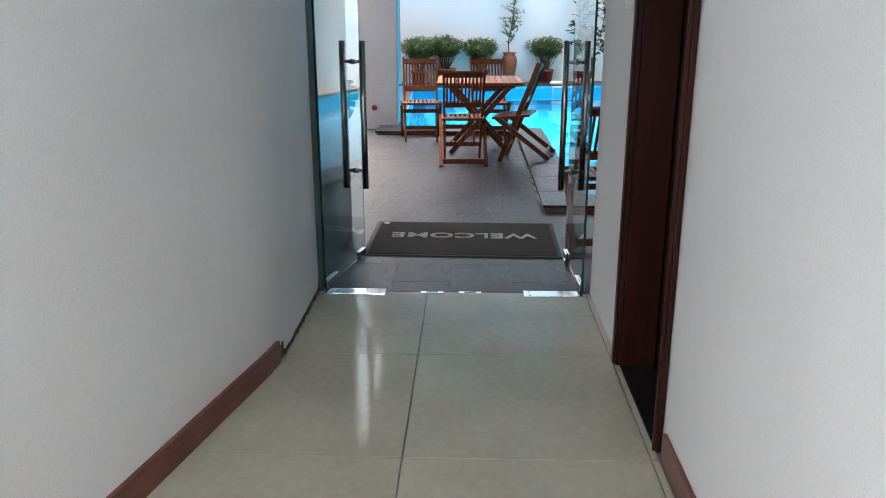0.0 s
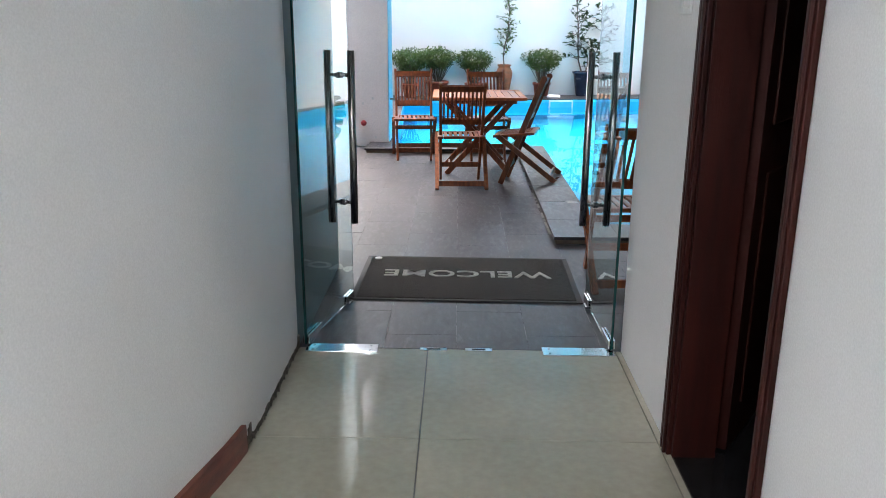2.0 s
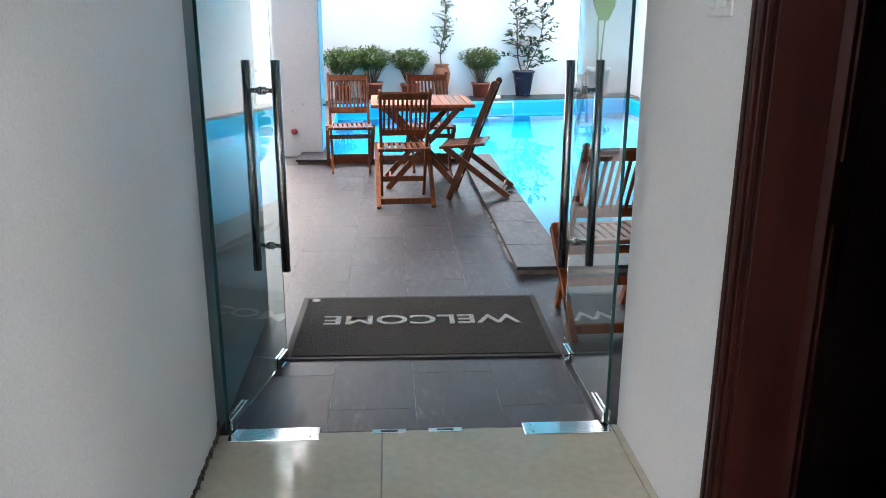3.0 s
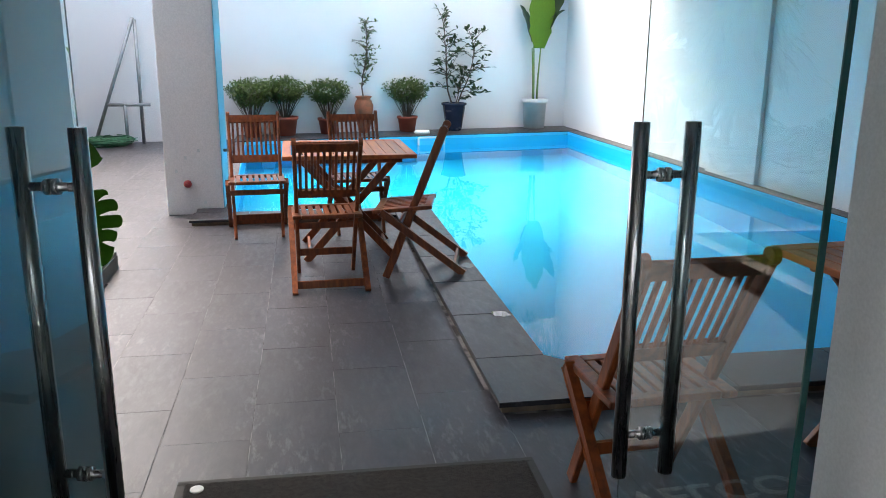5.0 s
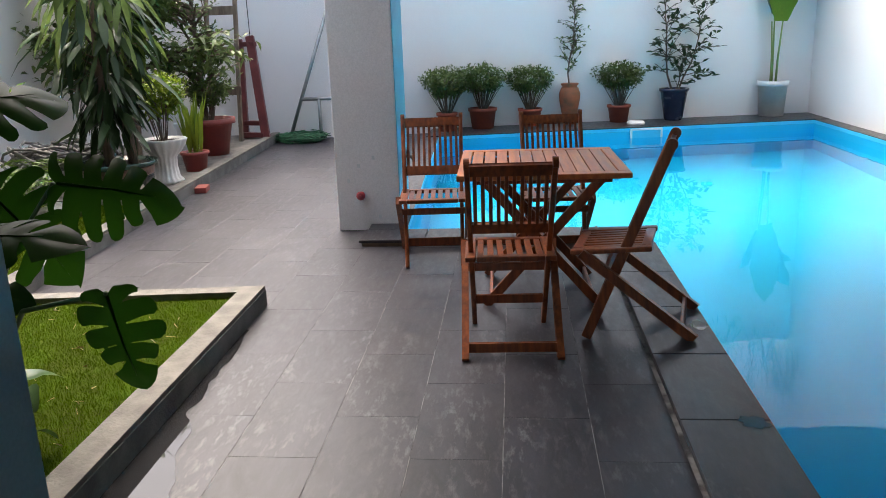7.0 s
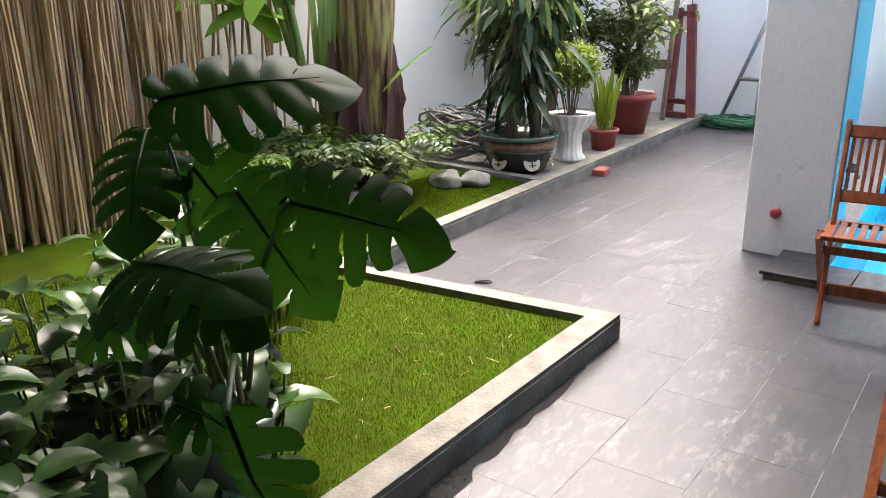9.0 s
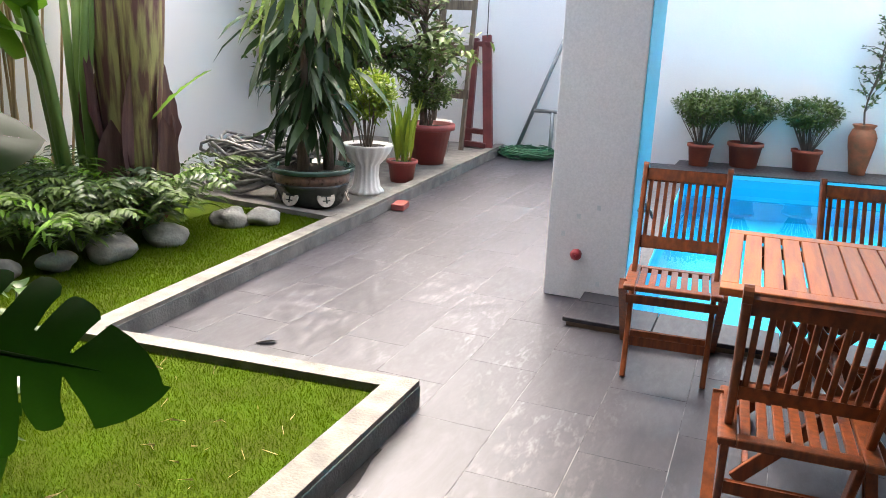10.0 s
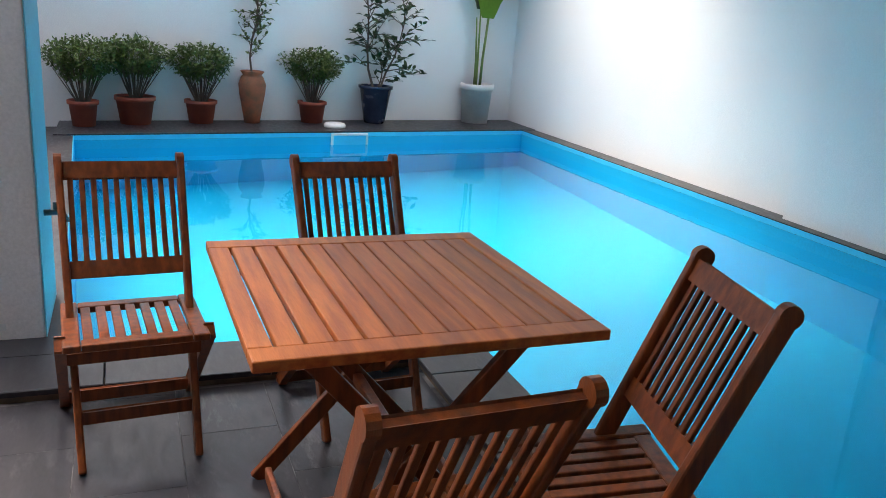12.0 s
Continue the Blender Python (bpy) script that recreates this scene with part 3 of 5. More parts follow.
# walls of the yard
def wall_line(name, a, b, thick, z0, z1, material, label):
    a, b = Vector((*a, 0)), Vector((*b, 0))
    d = (b - a).normalized()
    nrm = Vector((d.y, -d.x, 0)) * thick
    return setting(name, prism(bmesh.new(), [(a.x, a.y), (b.x, b.y), (b.x + nrm.x, b.y + nrm.y), (a.x + nrm.x, a.y + nrm.y)], z0, z1), material, label, "wall")


wall_line("wall_north", (-5.2, far_y(-5.2)), (5.2, far_y(5.2)), -0.2, -0.2, 3.3, M_WALLOUT, "tall white painted rear wall of the yard")
wall_line("wall_yard_east", (right_x(1.0) + 0.16, -0.2), (right_x(7.28) + 0.16, 7.28), 0.3, -0.2, 6.5, M_WALLOUT, "tall white painted side wall along the pool")
wall_line("wall_yard_east_far", (right_x(7.28) + 0.20, 7.281), (right_x(13.2) + 0.20, 13.2), 0.3, -0.2, 6.5, M_WALLOUT, "tall white painted side wall along the pool")
setting("wall_pilaster", prism(bmesh.new(), [(right_x(6.3) + 0.11, 6.3), (right_x(7.28) + 0.11, 7.28), (right_x(7.28) + 0.3, 7.28), (right_x(6.3) + 0.3, 6.3)], -0.1, 6.4), M_WALLOUT, "white painted pilaster on the side wall", "wall")
setting("wall_yard_west", boxed(-5.35, -5.05, 0, 11.2, -0.2, 3.2), M_WALLOUT, "white painted garden wall", "wall")
setting("wall_facade_west", boxed(-5.2, -0.70, 0.002, 1.22, -0.1, 3.1), M_FACADE, "blue-grey painted house wall beside the glass door", "wall")
setting("wall_facade_east", boxed(RX + 0.131, 4.75, -0.14, -0.002, -0.1, 3.1), M_FACADE, "blue-grey painted house wall beside the glass door", "wall")
setting("wall_lintel", boxed(-0.70, RX, -0.10, 0.1, 2.36, 3.1), M_WALLOUT, "white painted lintel over the glass door", "wall")
# unseen slab, added to keep sky light off the lawn near the house
setting("lawn_shade_slab", boxed(-5.3, -1.06, 0.0, 3.6, 3.1, 3.4), M_CEIL, "unseen white slab added to shade the lawn edge", "ceiling")
setting("ceiling_overhang", boxed(-1.05, 4.9, 0.0, 9.05, 3.1, 3.4), M_CEIL, "plain white underside of the storey over the terrace", "ceiling")

# pillar with its cyan pool-side face
pil = tagged(thing("pillar", pose(-1.25, 5.86, 0), "square white pillar, scuffed, pool side painted cyan", "pillar"), kind="structure")
part("shaft", boxed(0, 0.46, 0, 0.5, 0, 3.1, 0.006), M_PILLAR, pil)
part("painted_face", boxed(0.461, 0.466, 0.003, 0.497, 0.05, 3.1), M_CYAN, pil, "cyan painted face")
for x, z in ((0.16, 0.47), (0.30, 0.09), (0.27, 0.53), (0.08, 0.36)):
    part("plaster_patch", prism(bmesh.new(), [(x, -0.001), (x + 0.022, -0.001), (x + 0.022, 0.004), (x, 0.004)], z, z + 0.028), M_WHITEPLASTIC, pil)
valve = thing("red_valve", pose(-1.07, 5.86, 0.268), "small red valve cap on the pillar", "valve")
part("cap", tube(bmesh.new(), [(0, 0.0, 0), (0, -0.035, 0), (0, -0.05, 0)], [0.028, 0.034, 0.022], 10), M_REDCAP, valve, "", True)
part("spindle", tube(bmesh.new(), [(0, -0.05, 0), (0, -0.065, 0)], 0.008), M_REDCAP, valve)
tap = thing("water_tap", pose(-0.784, 6.05, 0.52), "small metal water tap on the pillar", "tap")
part("spout", tube(bmesh.new(), [(0, 0, 0), (0.07, 0, 0), (0.09, 0, -0.04)], [0.013, 0.013, 0.010], 10), M_GALV, tap, "", True)
part("lever", beamed((0.05, 0, 0.012), (0.05, 0, 0.045), 0.03, 0.008), M_GALV, tap)

# skimmer mouth and lid
sk = thing("pool_skimmer", pose(1.82, pool_far(1.82) - 0.006, -0.01, 0, 0, 9.6), "white plastic skimmer mouth in the pool wall", "skimmer")
bm = boxed(-0.22, 0.22, -0.02, 0.0, 0.025, 0.05, 0.003)
box(bm, -0.22, -0.195, -0.02, 0.0, -0.08, 0.025)
box(bm, 0.195, 0.22, -0.02, 0.0, -0.08, 0.025)
part("frame", bm, M_WHITEPLASTIC, sk)
part("flap", boxed(-0.195, 0.195, -0.012, -0.002, -0.08, 0.024), M_POOLTOP, sk)
lid = thing("skimmer_lid", pose(1.72, 11.40, Z_COP + 0.01), "round white plastic lid lying on the ledge", "lid")
part("lid", lathe(bmesh.new(), [(0.12, 0), (0.125, 0.02), (0.11, 0.045), (0.04, 0.05)], 24), M_WHITEPLASTIC, lid, "", True)

# ---- garden beds ----
KZ = 0.115
bm = bmesh.new()
OUT = [(-1.31, 1.23), (-1.31, 4.20), (-2.80, 4.06), (kerb_x(11), 11.0)]
INN = [(-1.43, 1.23), (-1.43, 4.09), (-2.91, 3.96), (kerb_x(11) - 0.10, 10.97)]
for i in range(3):
    prism(bm, [OUT[i], OUT[i + 1], INN[i + 1], INN[i]], -0.012, KZ)
k = setting("garden_kerb", bm, M_KERB, "worn cement kerb round the raised lawn", "kerb")
bm = bmesh.new()
for i in range(3):
    (ax, ay), (bx, by) = OUT[i], OUT[i + 1]
    d = Vector((bx - ax, by - ay, 0)).normalized()
    nrm = Vector((-d.y, d.x, 0)) * (-0.004)
    prism(bm, [(ax, ay), (bx, by), (bx + nrm.x, by + nrm.y), (ax + nrm.x, ay + nrm.y)], -0.01, KZ - 0.022)
setting("kerb_face", bm, M_KERBSIDE, "dark damp cement side of the kerb", "kerb")
setting("kerb_divider", prism(bmesh.new(), [(-3.02, 6.46), (-4.9, 6.66), (-4.9, 6.76), (-3.02, 6.56)], -0.01, KZ + 0.002), M_KERB, "low cement divider across the planting bed", "kerb")
bm = bmesh.new()
prism(bm, [(-5.05, 1.23), (-1.42, 1.23), (-1.42, 4.08), (-2.94, 3.94), (-3.02, 6.46), (-5.05, 6.66)], -0.011, 0.080)
setting("lawn", bm, M_TURF, "short green lawn in the raised bed", "lawn")
setting("bed_paving", prism(bmesh.new(), [(-3.02, 6.56), (-3.22, 11.0), (-5.05, 11.0), (-5.05, 6.76)], -0.011, 0.085), M_KERB, "worn cement floor under the potted plants", "paving")


# ---- wooden furniture ----
def folding_chair():
    """A slatted folding chair facing +y; back stiles run down to the front feet."""
    c = thing("folding_chair", pose(0, 0, 0), "reddish oiled wooden folding chair with slatted seat and back", "chair", "folding garden chairs")
    top, foot = Vector((0, -0.222, 0.903)), Vector((0, 0.235, 0.0))

    def on(z):
        return foot + (top - foot) * (z / top.z)

    bx = 0.184
    for s in (-1, 1):
        bm = beamed(on(0.0) + Vector((s * (bx - 0.012), 0, 0)), on(0.88) + Vector((s * (bx + 0.004), 0, 0)), 0.024, 0.048, bevel=0.006)
        t = on(0.88) + Vector((s * (bx + 0.004), 0, 0))
        tube(bm, [t + Vector((-0.012, -0.002, 0.0)), t + Vector((0.012, -0.002, 0.0))], 0.026, 14)
        part("back_stile", bm, M_WOOD, c)
        part("rear_leg", beamed((s * (bx + 0.028), 0.215, 0.425), (s * (bx + 0.028), -0.255, 0.0), 0.022, 0.045, bevel=0.005), M_WOOD, c)
    tilt = (top - foot).normalized()
    side = Vector((1, 0, 0))
    part("top_rail", beamed(on(0.851) - side * (bx - 0.004), on(0.851) + side * (bx - 0.004), 0.048, 0.022, tilt), M_WOOD, c)
    part("bottom_rail", beamed(on(0.562) - side * (bx - 0.006), on(0.562) + side * (bx - 0.006), 0.046, 0.022, tilt), M_WOOD, c)
    for i in range(10):
        x = -0.155 + 0.31 * i / 9
        part("back_slat", beamed(on(0.575) + side * x, on(0.84) + side * x, 0.017, 0.012, bevel=0.003), M_WOOD, c)
    # seat: curved front and back rails, side rails, slats front to back
    zs = 0.425
    for s in (-1, 1):
        bm = boxed(s * 0.182 - 0.025, s * 0.182 + 0.025, -0.10, 0.265, zs - 0.012, zs + 0.012, 0.006)
        part("seat_rail", bm, M_WOOD, c)
    part("seat_front", boxed(-0.156, 0.156, 0.215, 0.262, zs - 0.013, zs + 0.011, 0.005), M_WOOD, c)
    part("seat_back", boxed(-0.156, 0.156, -0.095, -0.05, zs - 0.013, zs + 0.011, 0.005), M_WOOD, c)
    for i in range(7):
        x = -0.135 + 0.27 * i / 6
        part("seat_slat", boxed(x - 0.0145, x + 0.0145, -0.052, 0.217, zs - 0.006, zs + 0.009, 0.003), M_WOOD, c)
    w = bx + 0.018
    for z, t, b in ((0.045, 0.036, 1), (0.33, 0.03, 1)):
        f = (0.425 - z) / 0.425
        y = 0.215 - 0.47 * f
        part("rear_stretcher", beamed((-w, y, z), (w, y, z), t, 0.018, (0, 0, 1)), M_WOOD, c)
    p = on(0.15)
    part("front_stretcher", beamed(p - side * (bx - 0.02), p + side * (bx - 0.02), 0.034, 0.018, (0, 0, 1)), M_WOOD, c)
    return c


chair = folding_chair()
chair.matrix_world = pose(-0.462, 5.13, 0, 0, 0, 184.5)
copy_thing(chair, pose(0.30, 5.14, 0, 0, 0, 184))
copy_thing(chair, pose(0.03, 3.71, 0, 0, 0, 2.5))
copy_thing(chair, pose(0.65, 3.835, 0.03, -5.8, 0, 77))
copy_thing(chair, pose(0.95, 1.02, 0, 0, 0, 3))


def garden_table():
    """A square slatted folding table: border, planks front to back, crossed legs."""
    t = thing("garden_table", pose(0, 0, 0), "reddish wooden square folding table with slatted top", "table", "slatted garden tables")
    h, z1, z0 = 0.43, 0.73, 0.702
    for s in (-1, 1):
        part("end_board", boxed(-h, h, s * (h - 0.035) - 0.035, s * (h - 0.035) + 0.035, z0, z1, 0.004), M_TOPWOOD, t)
        part("side_board", boxed(s * (h - 0.028) - 0.028, s * (h - 0.028) + 0.028, -h + 0.071, h - 0.071, z0, z1, 0.004), M_TOPWOOD, t)
    n = 11
    x0, x1 = -h + 0.060, h - 0.060
    wd = (x1 - x0) / n
    for i in range(n):
        part("plank", boxed(x0 + i * wd + (0.0045 if i < 4 else 0.0024), x0 + (i + 1) * wd - (0.0045 if i < 3 else 0.0024), -h + 0.0712, h - 0.0712, z0 + 0.006, z1 - 0.001, 0.003), M_TOPWOOD, t)
    for s in (-1, 1):
        part("apron", boxed(-h + 0.08, h - 0.08, s * 0.30 - 0.012, s * 0.30 + 0.012, z0 - 0.04, z0, 0.003), M_WOOD, t)
        part("leg", beamed((-0.30, s * 0.27, 0.0), (0.30, s * 0.27, 0.675), 0.022, 0.05, (0, 1, 0)), M_WOOD, t)
        part("leg", beamed((0.30, s * 0.245, 0.0), (-0.30, s * 0.245, 0.675), 0.022, 0.05, (0, 1, 0)), M_WOOD, t)
    for x, z in ((-0.27, 0.035), (0.27, 0.035)):
        part("stretcher", beamed((x, -0.24, z), (x, 0.24, z), 0.04, 0.02, (0, 0, 1)), M_WOOD, t)
    part("stretcher", beamed((0, -0.26, 0.33), (0, 0.26, 0.33), 0.03, 0.03, (0, 0, 1)), M_WOOD, t)
    return t


table = garden_table()
table.matrix_world = pose(0.19, 4.47, 0, 0, 0, 1.0)
copy_thing(table, pose(2.02, 1.08, 0, 0, 0, 4))

# ---- door mat ----
mt = thing("door_mat", pose(0.06, 1.013, 0, 0, 0, -1.0), "dark brown loop-pile door mat lettered in grey", "door mat")
part("carpet", boxed(-0.575, 0.575, -0.37, 0.37, 0.001, 0.012, 0.003), M_MAT, mt)
bm = bmesh.new()
for a in ((-0.605, 0.605, -0.395, -0.371), (-0.605, 0.605, 0.371, 0.395), (-0.605, -0.576, -0.371, 0.371), (0.576, 0.605, -0.371, 0.371)):
    box(bm, *a, 0.0005, 0.008, 0.002)
part("border", bm, M_RUBBER, mt)
txt = bpy.data.curves.new("lettering", "FONT")
txt.body, txt.size, txt.align_x, txt.align_y, txt.extrude, txt.offset = "WELCOME", 0.19, "CENTER", "CENTER", 0.003, 0.002
tmp = new("lettering_curve", txt)
me = bpy.data.meshes.new_from_object(tmp.evaluated_get(bpy.context.evaluated_depsgraph_get()))
bpy.data.objects.remove(tmp)
me.materials.append(M_LETTER)
let = new("lettering", me)
let.parent = mt
let.matrix_local = Matrix.Translation((0.0, 0.045, 0.0135)) @ Matrix.Rotation(math.pi, 4, "Z") @ Matrix.Diagonal((1.03, 0.82, 1, 1))
let["label"] = "pale grey raised WELCOME lettering"
coin = thing("mat_stud", pose(-0.47, 1.35, 0.012), "small round white disc on the mat", "disc")
part("disc", tube(bmesh.new(), [(0, 0, 0), (0, 0, 0.004)], 0.022, 12), M_WHITEPLASTIC, coin)


# ---- pots ----
def pot(name, m, r0, r1, h, material, label, rim=0.012, square=False, group=""):
    p = thing(name, m, label, "plant pot", group)
    seg = 24
    bm = lathe(bmesh.new(), [(r0, 0), (r0 + (r1 - r0) * 0.85, h * 0.84), (r1, h * 0.84), (r1 + rim, h * 0.86), (r1 + rim, h), (r1 - 0.01, h), (r1 - 0.02, h * 0.86)], seg)
    part("body", bm, material, p, "", True)
    part("soil", tube(bmesh.new(), [(0, 0, h * 0.87), (0, 0, h * 0.9)], r1 - 0.012, seg), M_SOIL, p)
    return p


def bush(p, h0, rx, rz, n, size, material, nstem=14):
    """A rounded bush on many thin stems, leaves in tufts towards the outside."""
    bm = bmesh.new()
    leaves = []
    for i in range(nstem):
        d = rand_dir(0.15, 1.0)
        tip = Vector((d.x * rx * rnd.uniform(0.6, 1.0), d.y * rx * rnd.uniform(0.6, 1.0), h0 + rz * (0.55 + 0.45 * d.z)))
        b0 = Vector((d.x * 0.05, d.y * 0.05, h0))
        mid = b0.lerp(tip, 0.5) + Vector((rnd.uniform(-0.03, 0.03), rnd.uniform(-0.03, 0.03), 0.04))
        tube(bm, [b0, mid, tip], [0.006, 0.004, 0.002], 5)
    tagged(part("stem", bm, M_BARK, p), kind="stuff")
    for i in range(n // 6):
        d = rand_dir(-0.8, 1.0)
        k = rnd.uniform(0.45, 1.0)
        zz = 0.66 + d.z * 0.34 * k
        fan = 0.12 + 0.88 * min(1.0, max(0.0, zz - 0.12) / 0.68)
        c = Vector((d.x * rx * k * fan * 1.1, d.y * rx * k * fan * 1.1, h0 + rz * zz))
        for j in range(6):
            e = (rand_dir(-0.4, 1.0) + d * 0.6).normalized()
            leaves.append((c + rand_dir(-1, 1) * size * 0.8, e, size * rnd.uniform(0.7, 1.3), size * rnd.uniform(0.4, 0.6), rnd.uniform(0, 0.6)))
    leafy("leaves", leaves, material, p)


for x, y, r, h, sq in ((-0.86, 11.16, 0.135, 0.25, 0), (-0.38, 11.38, 0.19, 0.28, 0), (0.28, 11.54, 0.16, 0.24, 0), (1.53, 11.75, 0.155, 0.24, 0)):
    p = pot("potted_bush", pose(x, y, Z_COP + 0.01, 0, 0, x * 70), r * 0.78, r, h, M_TERRA, "terracotta-red pot with a round small-leaved green bush on the pool ledge", group="bushes on the pool ledge")
    bush(p, h * 0.88, 0.36, 0.62, 2900, 0.045, L_BUSH, 40)


def branched(p, base, h, spread, n, material, size, bark=M_BARK, lean=0.0, r=0.012):
    """A slender shrub: a leader and side twigs, leaves along them."""
    leaves = []
    pts = [Vector(base)]
    for i in range(6):
        pts.append(pts[-1] + Vector((rnd.uniform(-0.05, 0.05) + lean, rnd.uniform(-0.05, 0.05), h / 6)))
    part("branch", tube(bmesh.new(), pts, [r * (1 - i / 8) for i in range(7)], 6), bark, p)
    for i in range(n):
        k = rnd.uniform(0.15, 1.0)
        a = pts[0].lerp(pts[-1], k)
        a = pts[min(5, int(k * 6))].lerp(pts[min(6, int(k * 6) + 1)], k * 6 - int(k * 6))
        d = rand_dir(0.1, 0.9)
        ln = spread * rnd.uniform(0.4, 1.0) * (1.15 - 0.6 * k)
        q = a + d * ln
        part("branch", tube(bmesh.new(), [a, a.lerp(q, 0.5) + Vector((0, 0, 0.02)), q], [r * 0.4, r * 0.3, r * 0.15], 5), bark, p)
        for j in range(max(4, int(ln / size * 2.2))):
            s = rnd.uniform(0.2, 1.05)
            leaves.append((a.lerp(q, s), (rand_dir(-0.3, 0.9) + d * 0.5), size * rnd.uniform(0.7, 1.25), size * rnd.uniform(0.38, 0.5), rnd.uniform(0, 0.5)))
    leafy("leaves", leaves, material, p)


p = thing("terracotta_urn", pose(0.83, 11.61, Z_COP + 0.01), "weathered terracotta urn with a slender climbing shrub", "plant urn")
part("body", lathe(bmesh.new(), [(0.085, 0), (0.10, 0.1), (0.14, 0.32), (0.15, 0.42), (0.12, 0.50), (0.10, 0.52), (0.13, 0.56), (0.115, 0.565), (0.09, 0.53)], 24), mat("worn_terracotta", (0.36, 0.11, 0.05), (0.18, 0.09, 0.045), 0.7, scale=9, bump=0.3), p, "", True)
branched(p, (0, 0, 0.5), 1.2, 0.30, 60, L_BUSH, 0.06, lean=0.01)
p = thing("blue_planter", pose(2.30, 11.82, Z_COP + 0.01), "dark blue glazed tapering pot with a leafy young tree", "plant pot")
part("body", lathe(bmesh.new(), [(0.115, 0), (0.13, 0.04), (0.185, 0.40), (0.205, 0.41), (0.205, 0.44), (0.18, 0.44), (0.17, 0.40)], 28), M_BLUEPOT, p, "", True)
part("soil", tube(bmesh.new(), [(0, 0, 0.395), (0, 0, 0.41)], 0.168, 20), M_SOIL, p)
branched(p, (-0.03, 0, 0.4), 1.35, 0.55, 34, L_DARK, 0.11, r=0.015, lean=-0.045)
branched(p, (0.05, 0, 0.4), 1.15, 0.50, 26, L_DARK, 0.11, lean=0.055, r=0.013)
branched(p, (0.0, -0.05, 0.4), 0.45, 0.50, 16, L_DARK, 0.11, lean=0.04, r=0.010)


# bamboo leaning over the rear wall from the neighbour's side
p = thing("bamboo_clump", pose(3.2, far_y(3.2) + 0.55, -1.8), "green bamboo leaning over the top of the rear wall", "bamboo")
leaves = []
for k in range(15):
    x, top = rnd.uniform(-0.9, 1.0), rnd.uniform(5.0, 6.3)
    pts = [(x, 0, 0), (x * 1.05, 0.0, top * 0.6), (x * 1.15 + rnd.uniform(-0.15, 0.15), -0.35, top * 0.9), (x * 1.2 + rnd.uniform(-0.3, 0.3), -0.9, top)]
    part("cane", tube(bmesh.new(), pts, [0.022, 0.018, 0.012, 0.005], 6), M_STALK, p, "", True)
    for j in range(110):
        f = rnd.uniform(0.35, 1.0)
        c = Vector(pts[1]).lerp(Vector(pts[2]), f) if rnd.random() < 0.5 else Vector(pts[2]).lerp(Vector(pts[3]), f)
        leaves.append((c + rand_dir(-1, 1) * rnd.uniform(0.02, 0.28), rand_dir(-0.9, 0.3), rnd.uniform(0.12, 0.22), 0.022, rnd.uniform(0.2, 0.8)))
leafy("leaves", leaves, L_BUSH, p)


# ---- big leaves ----
def blade_leaf(bm, base, d, length, width, droop, fold=0.12, n=10, seed=0):
    """A long paddle leaf with a midrib, drooping towards its tip."""
    r = random.Random(seed)
    d = Vector(d).normalized()
    o = Vector(base)
    side = d.cross(Vector((0, 0, 1)))
    side = side.normalized() if side.length > 0.05 else Vector((1, 0, 0))
    side = Matrix.Rotation(r.uniform(-0.5, 0.5), 3, d) @ side
    up = side.cross(d)
    rows = []
    for i in range(n + 1):
        t = i / n
        c = o + d * length * t * (1 - 0.18 * droop * t) - Vector((0, 0, droop * length * t * t * 0.6))
        w = width * 0.5 * (math.sin(math.pi * min(1, t * 0.93 + 0.07)) ** 0.6) * (1 + r.uniform(-0.06, 0.06))
        w = max(w, 0.004) if i < n else 0.003
        ripple = r.uniform(-0.1, 0.1) * w
        rows.append([bm.verts.new(c - side * w + up * (fold * w * 2 + ripple)), bm.verts.new(c - side * w * 0.5 + up * fold * w * 0.6), bm.verts.new(c),
                     bm.verts.new(c + side * w * 0.5 + up * fold * w * 0.6), bm.verts.new(c + side * w + up * (fold * w * 2 - ripple))])
    for a, b in zip(rows, rows[1:]):
        for k in range(4):
            bm.faces.new((a[k], a[k + 1], b[k + 1], b[k]))
    return bm


p = pot("white_planter", pose(3.72, 12.08, Z_COP + 0.01), 0.17, 0.20, 0.49, M_WHITEPOT, "round white planter with a tall paddle-leaved plant on the ledge", rim=0.015)
for a, hh in ((0.3, 0.98), (2.2, 0.9), (3.9, 1.05), (5.3, 0.92)):
    part("stalk", tube(bmesh.new(), [(0.04 * math.cos(a), 0.04 * math.sin(a), 0.4), (0.05 * math.cos(a), 0.05 * math.sin(a), 0.8), (0.09 * math.cos(a), 0.09 * math.sin(a), 0.4 + hh)], [0.018, 0.014, 0.009], 7), M_STALK, p, "", True)
part("leaf_blade", blade_leaf(bmesh.new(), (0.02, -0.12, 1.30), (0.04, -0.06, 1), 1.2, 0.46, 0.0, 0.05, 14, 1), L_BRIGHT, p, "broad bright green leaf", True)
part("leaf_blade", blade_leaf(bmesh.new(), (0.12, 0.04, 1.50), (0.35, 0.0, 1), 1.1, 0.40, 0.2, 0.1, 12, 2), L_DARK, p, "", True)
part("leaf_blade", blade_leaf(bmesh.new(), (0.10, 0.05, 1.45), (0.5, -0.1, 1), 0.9, 0.30, 0.5, 0.1, 12, 3), L_DARK, p, "dark green leaf", True)
part("leaf_blade", blade_leaf(bmesh.new(), (-0.08, 0.0, 1.4), (-0.3, -0.1, 1), 0.9, 0.28, 0.4, 0.1, 12, 4), L_DARK, p, "dark green leaf", True)

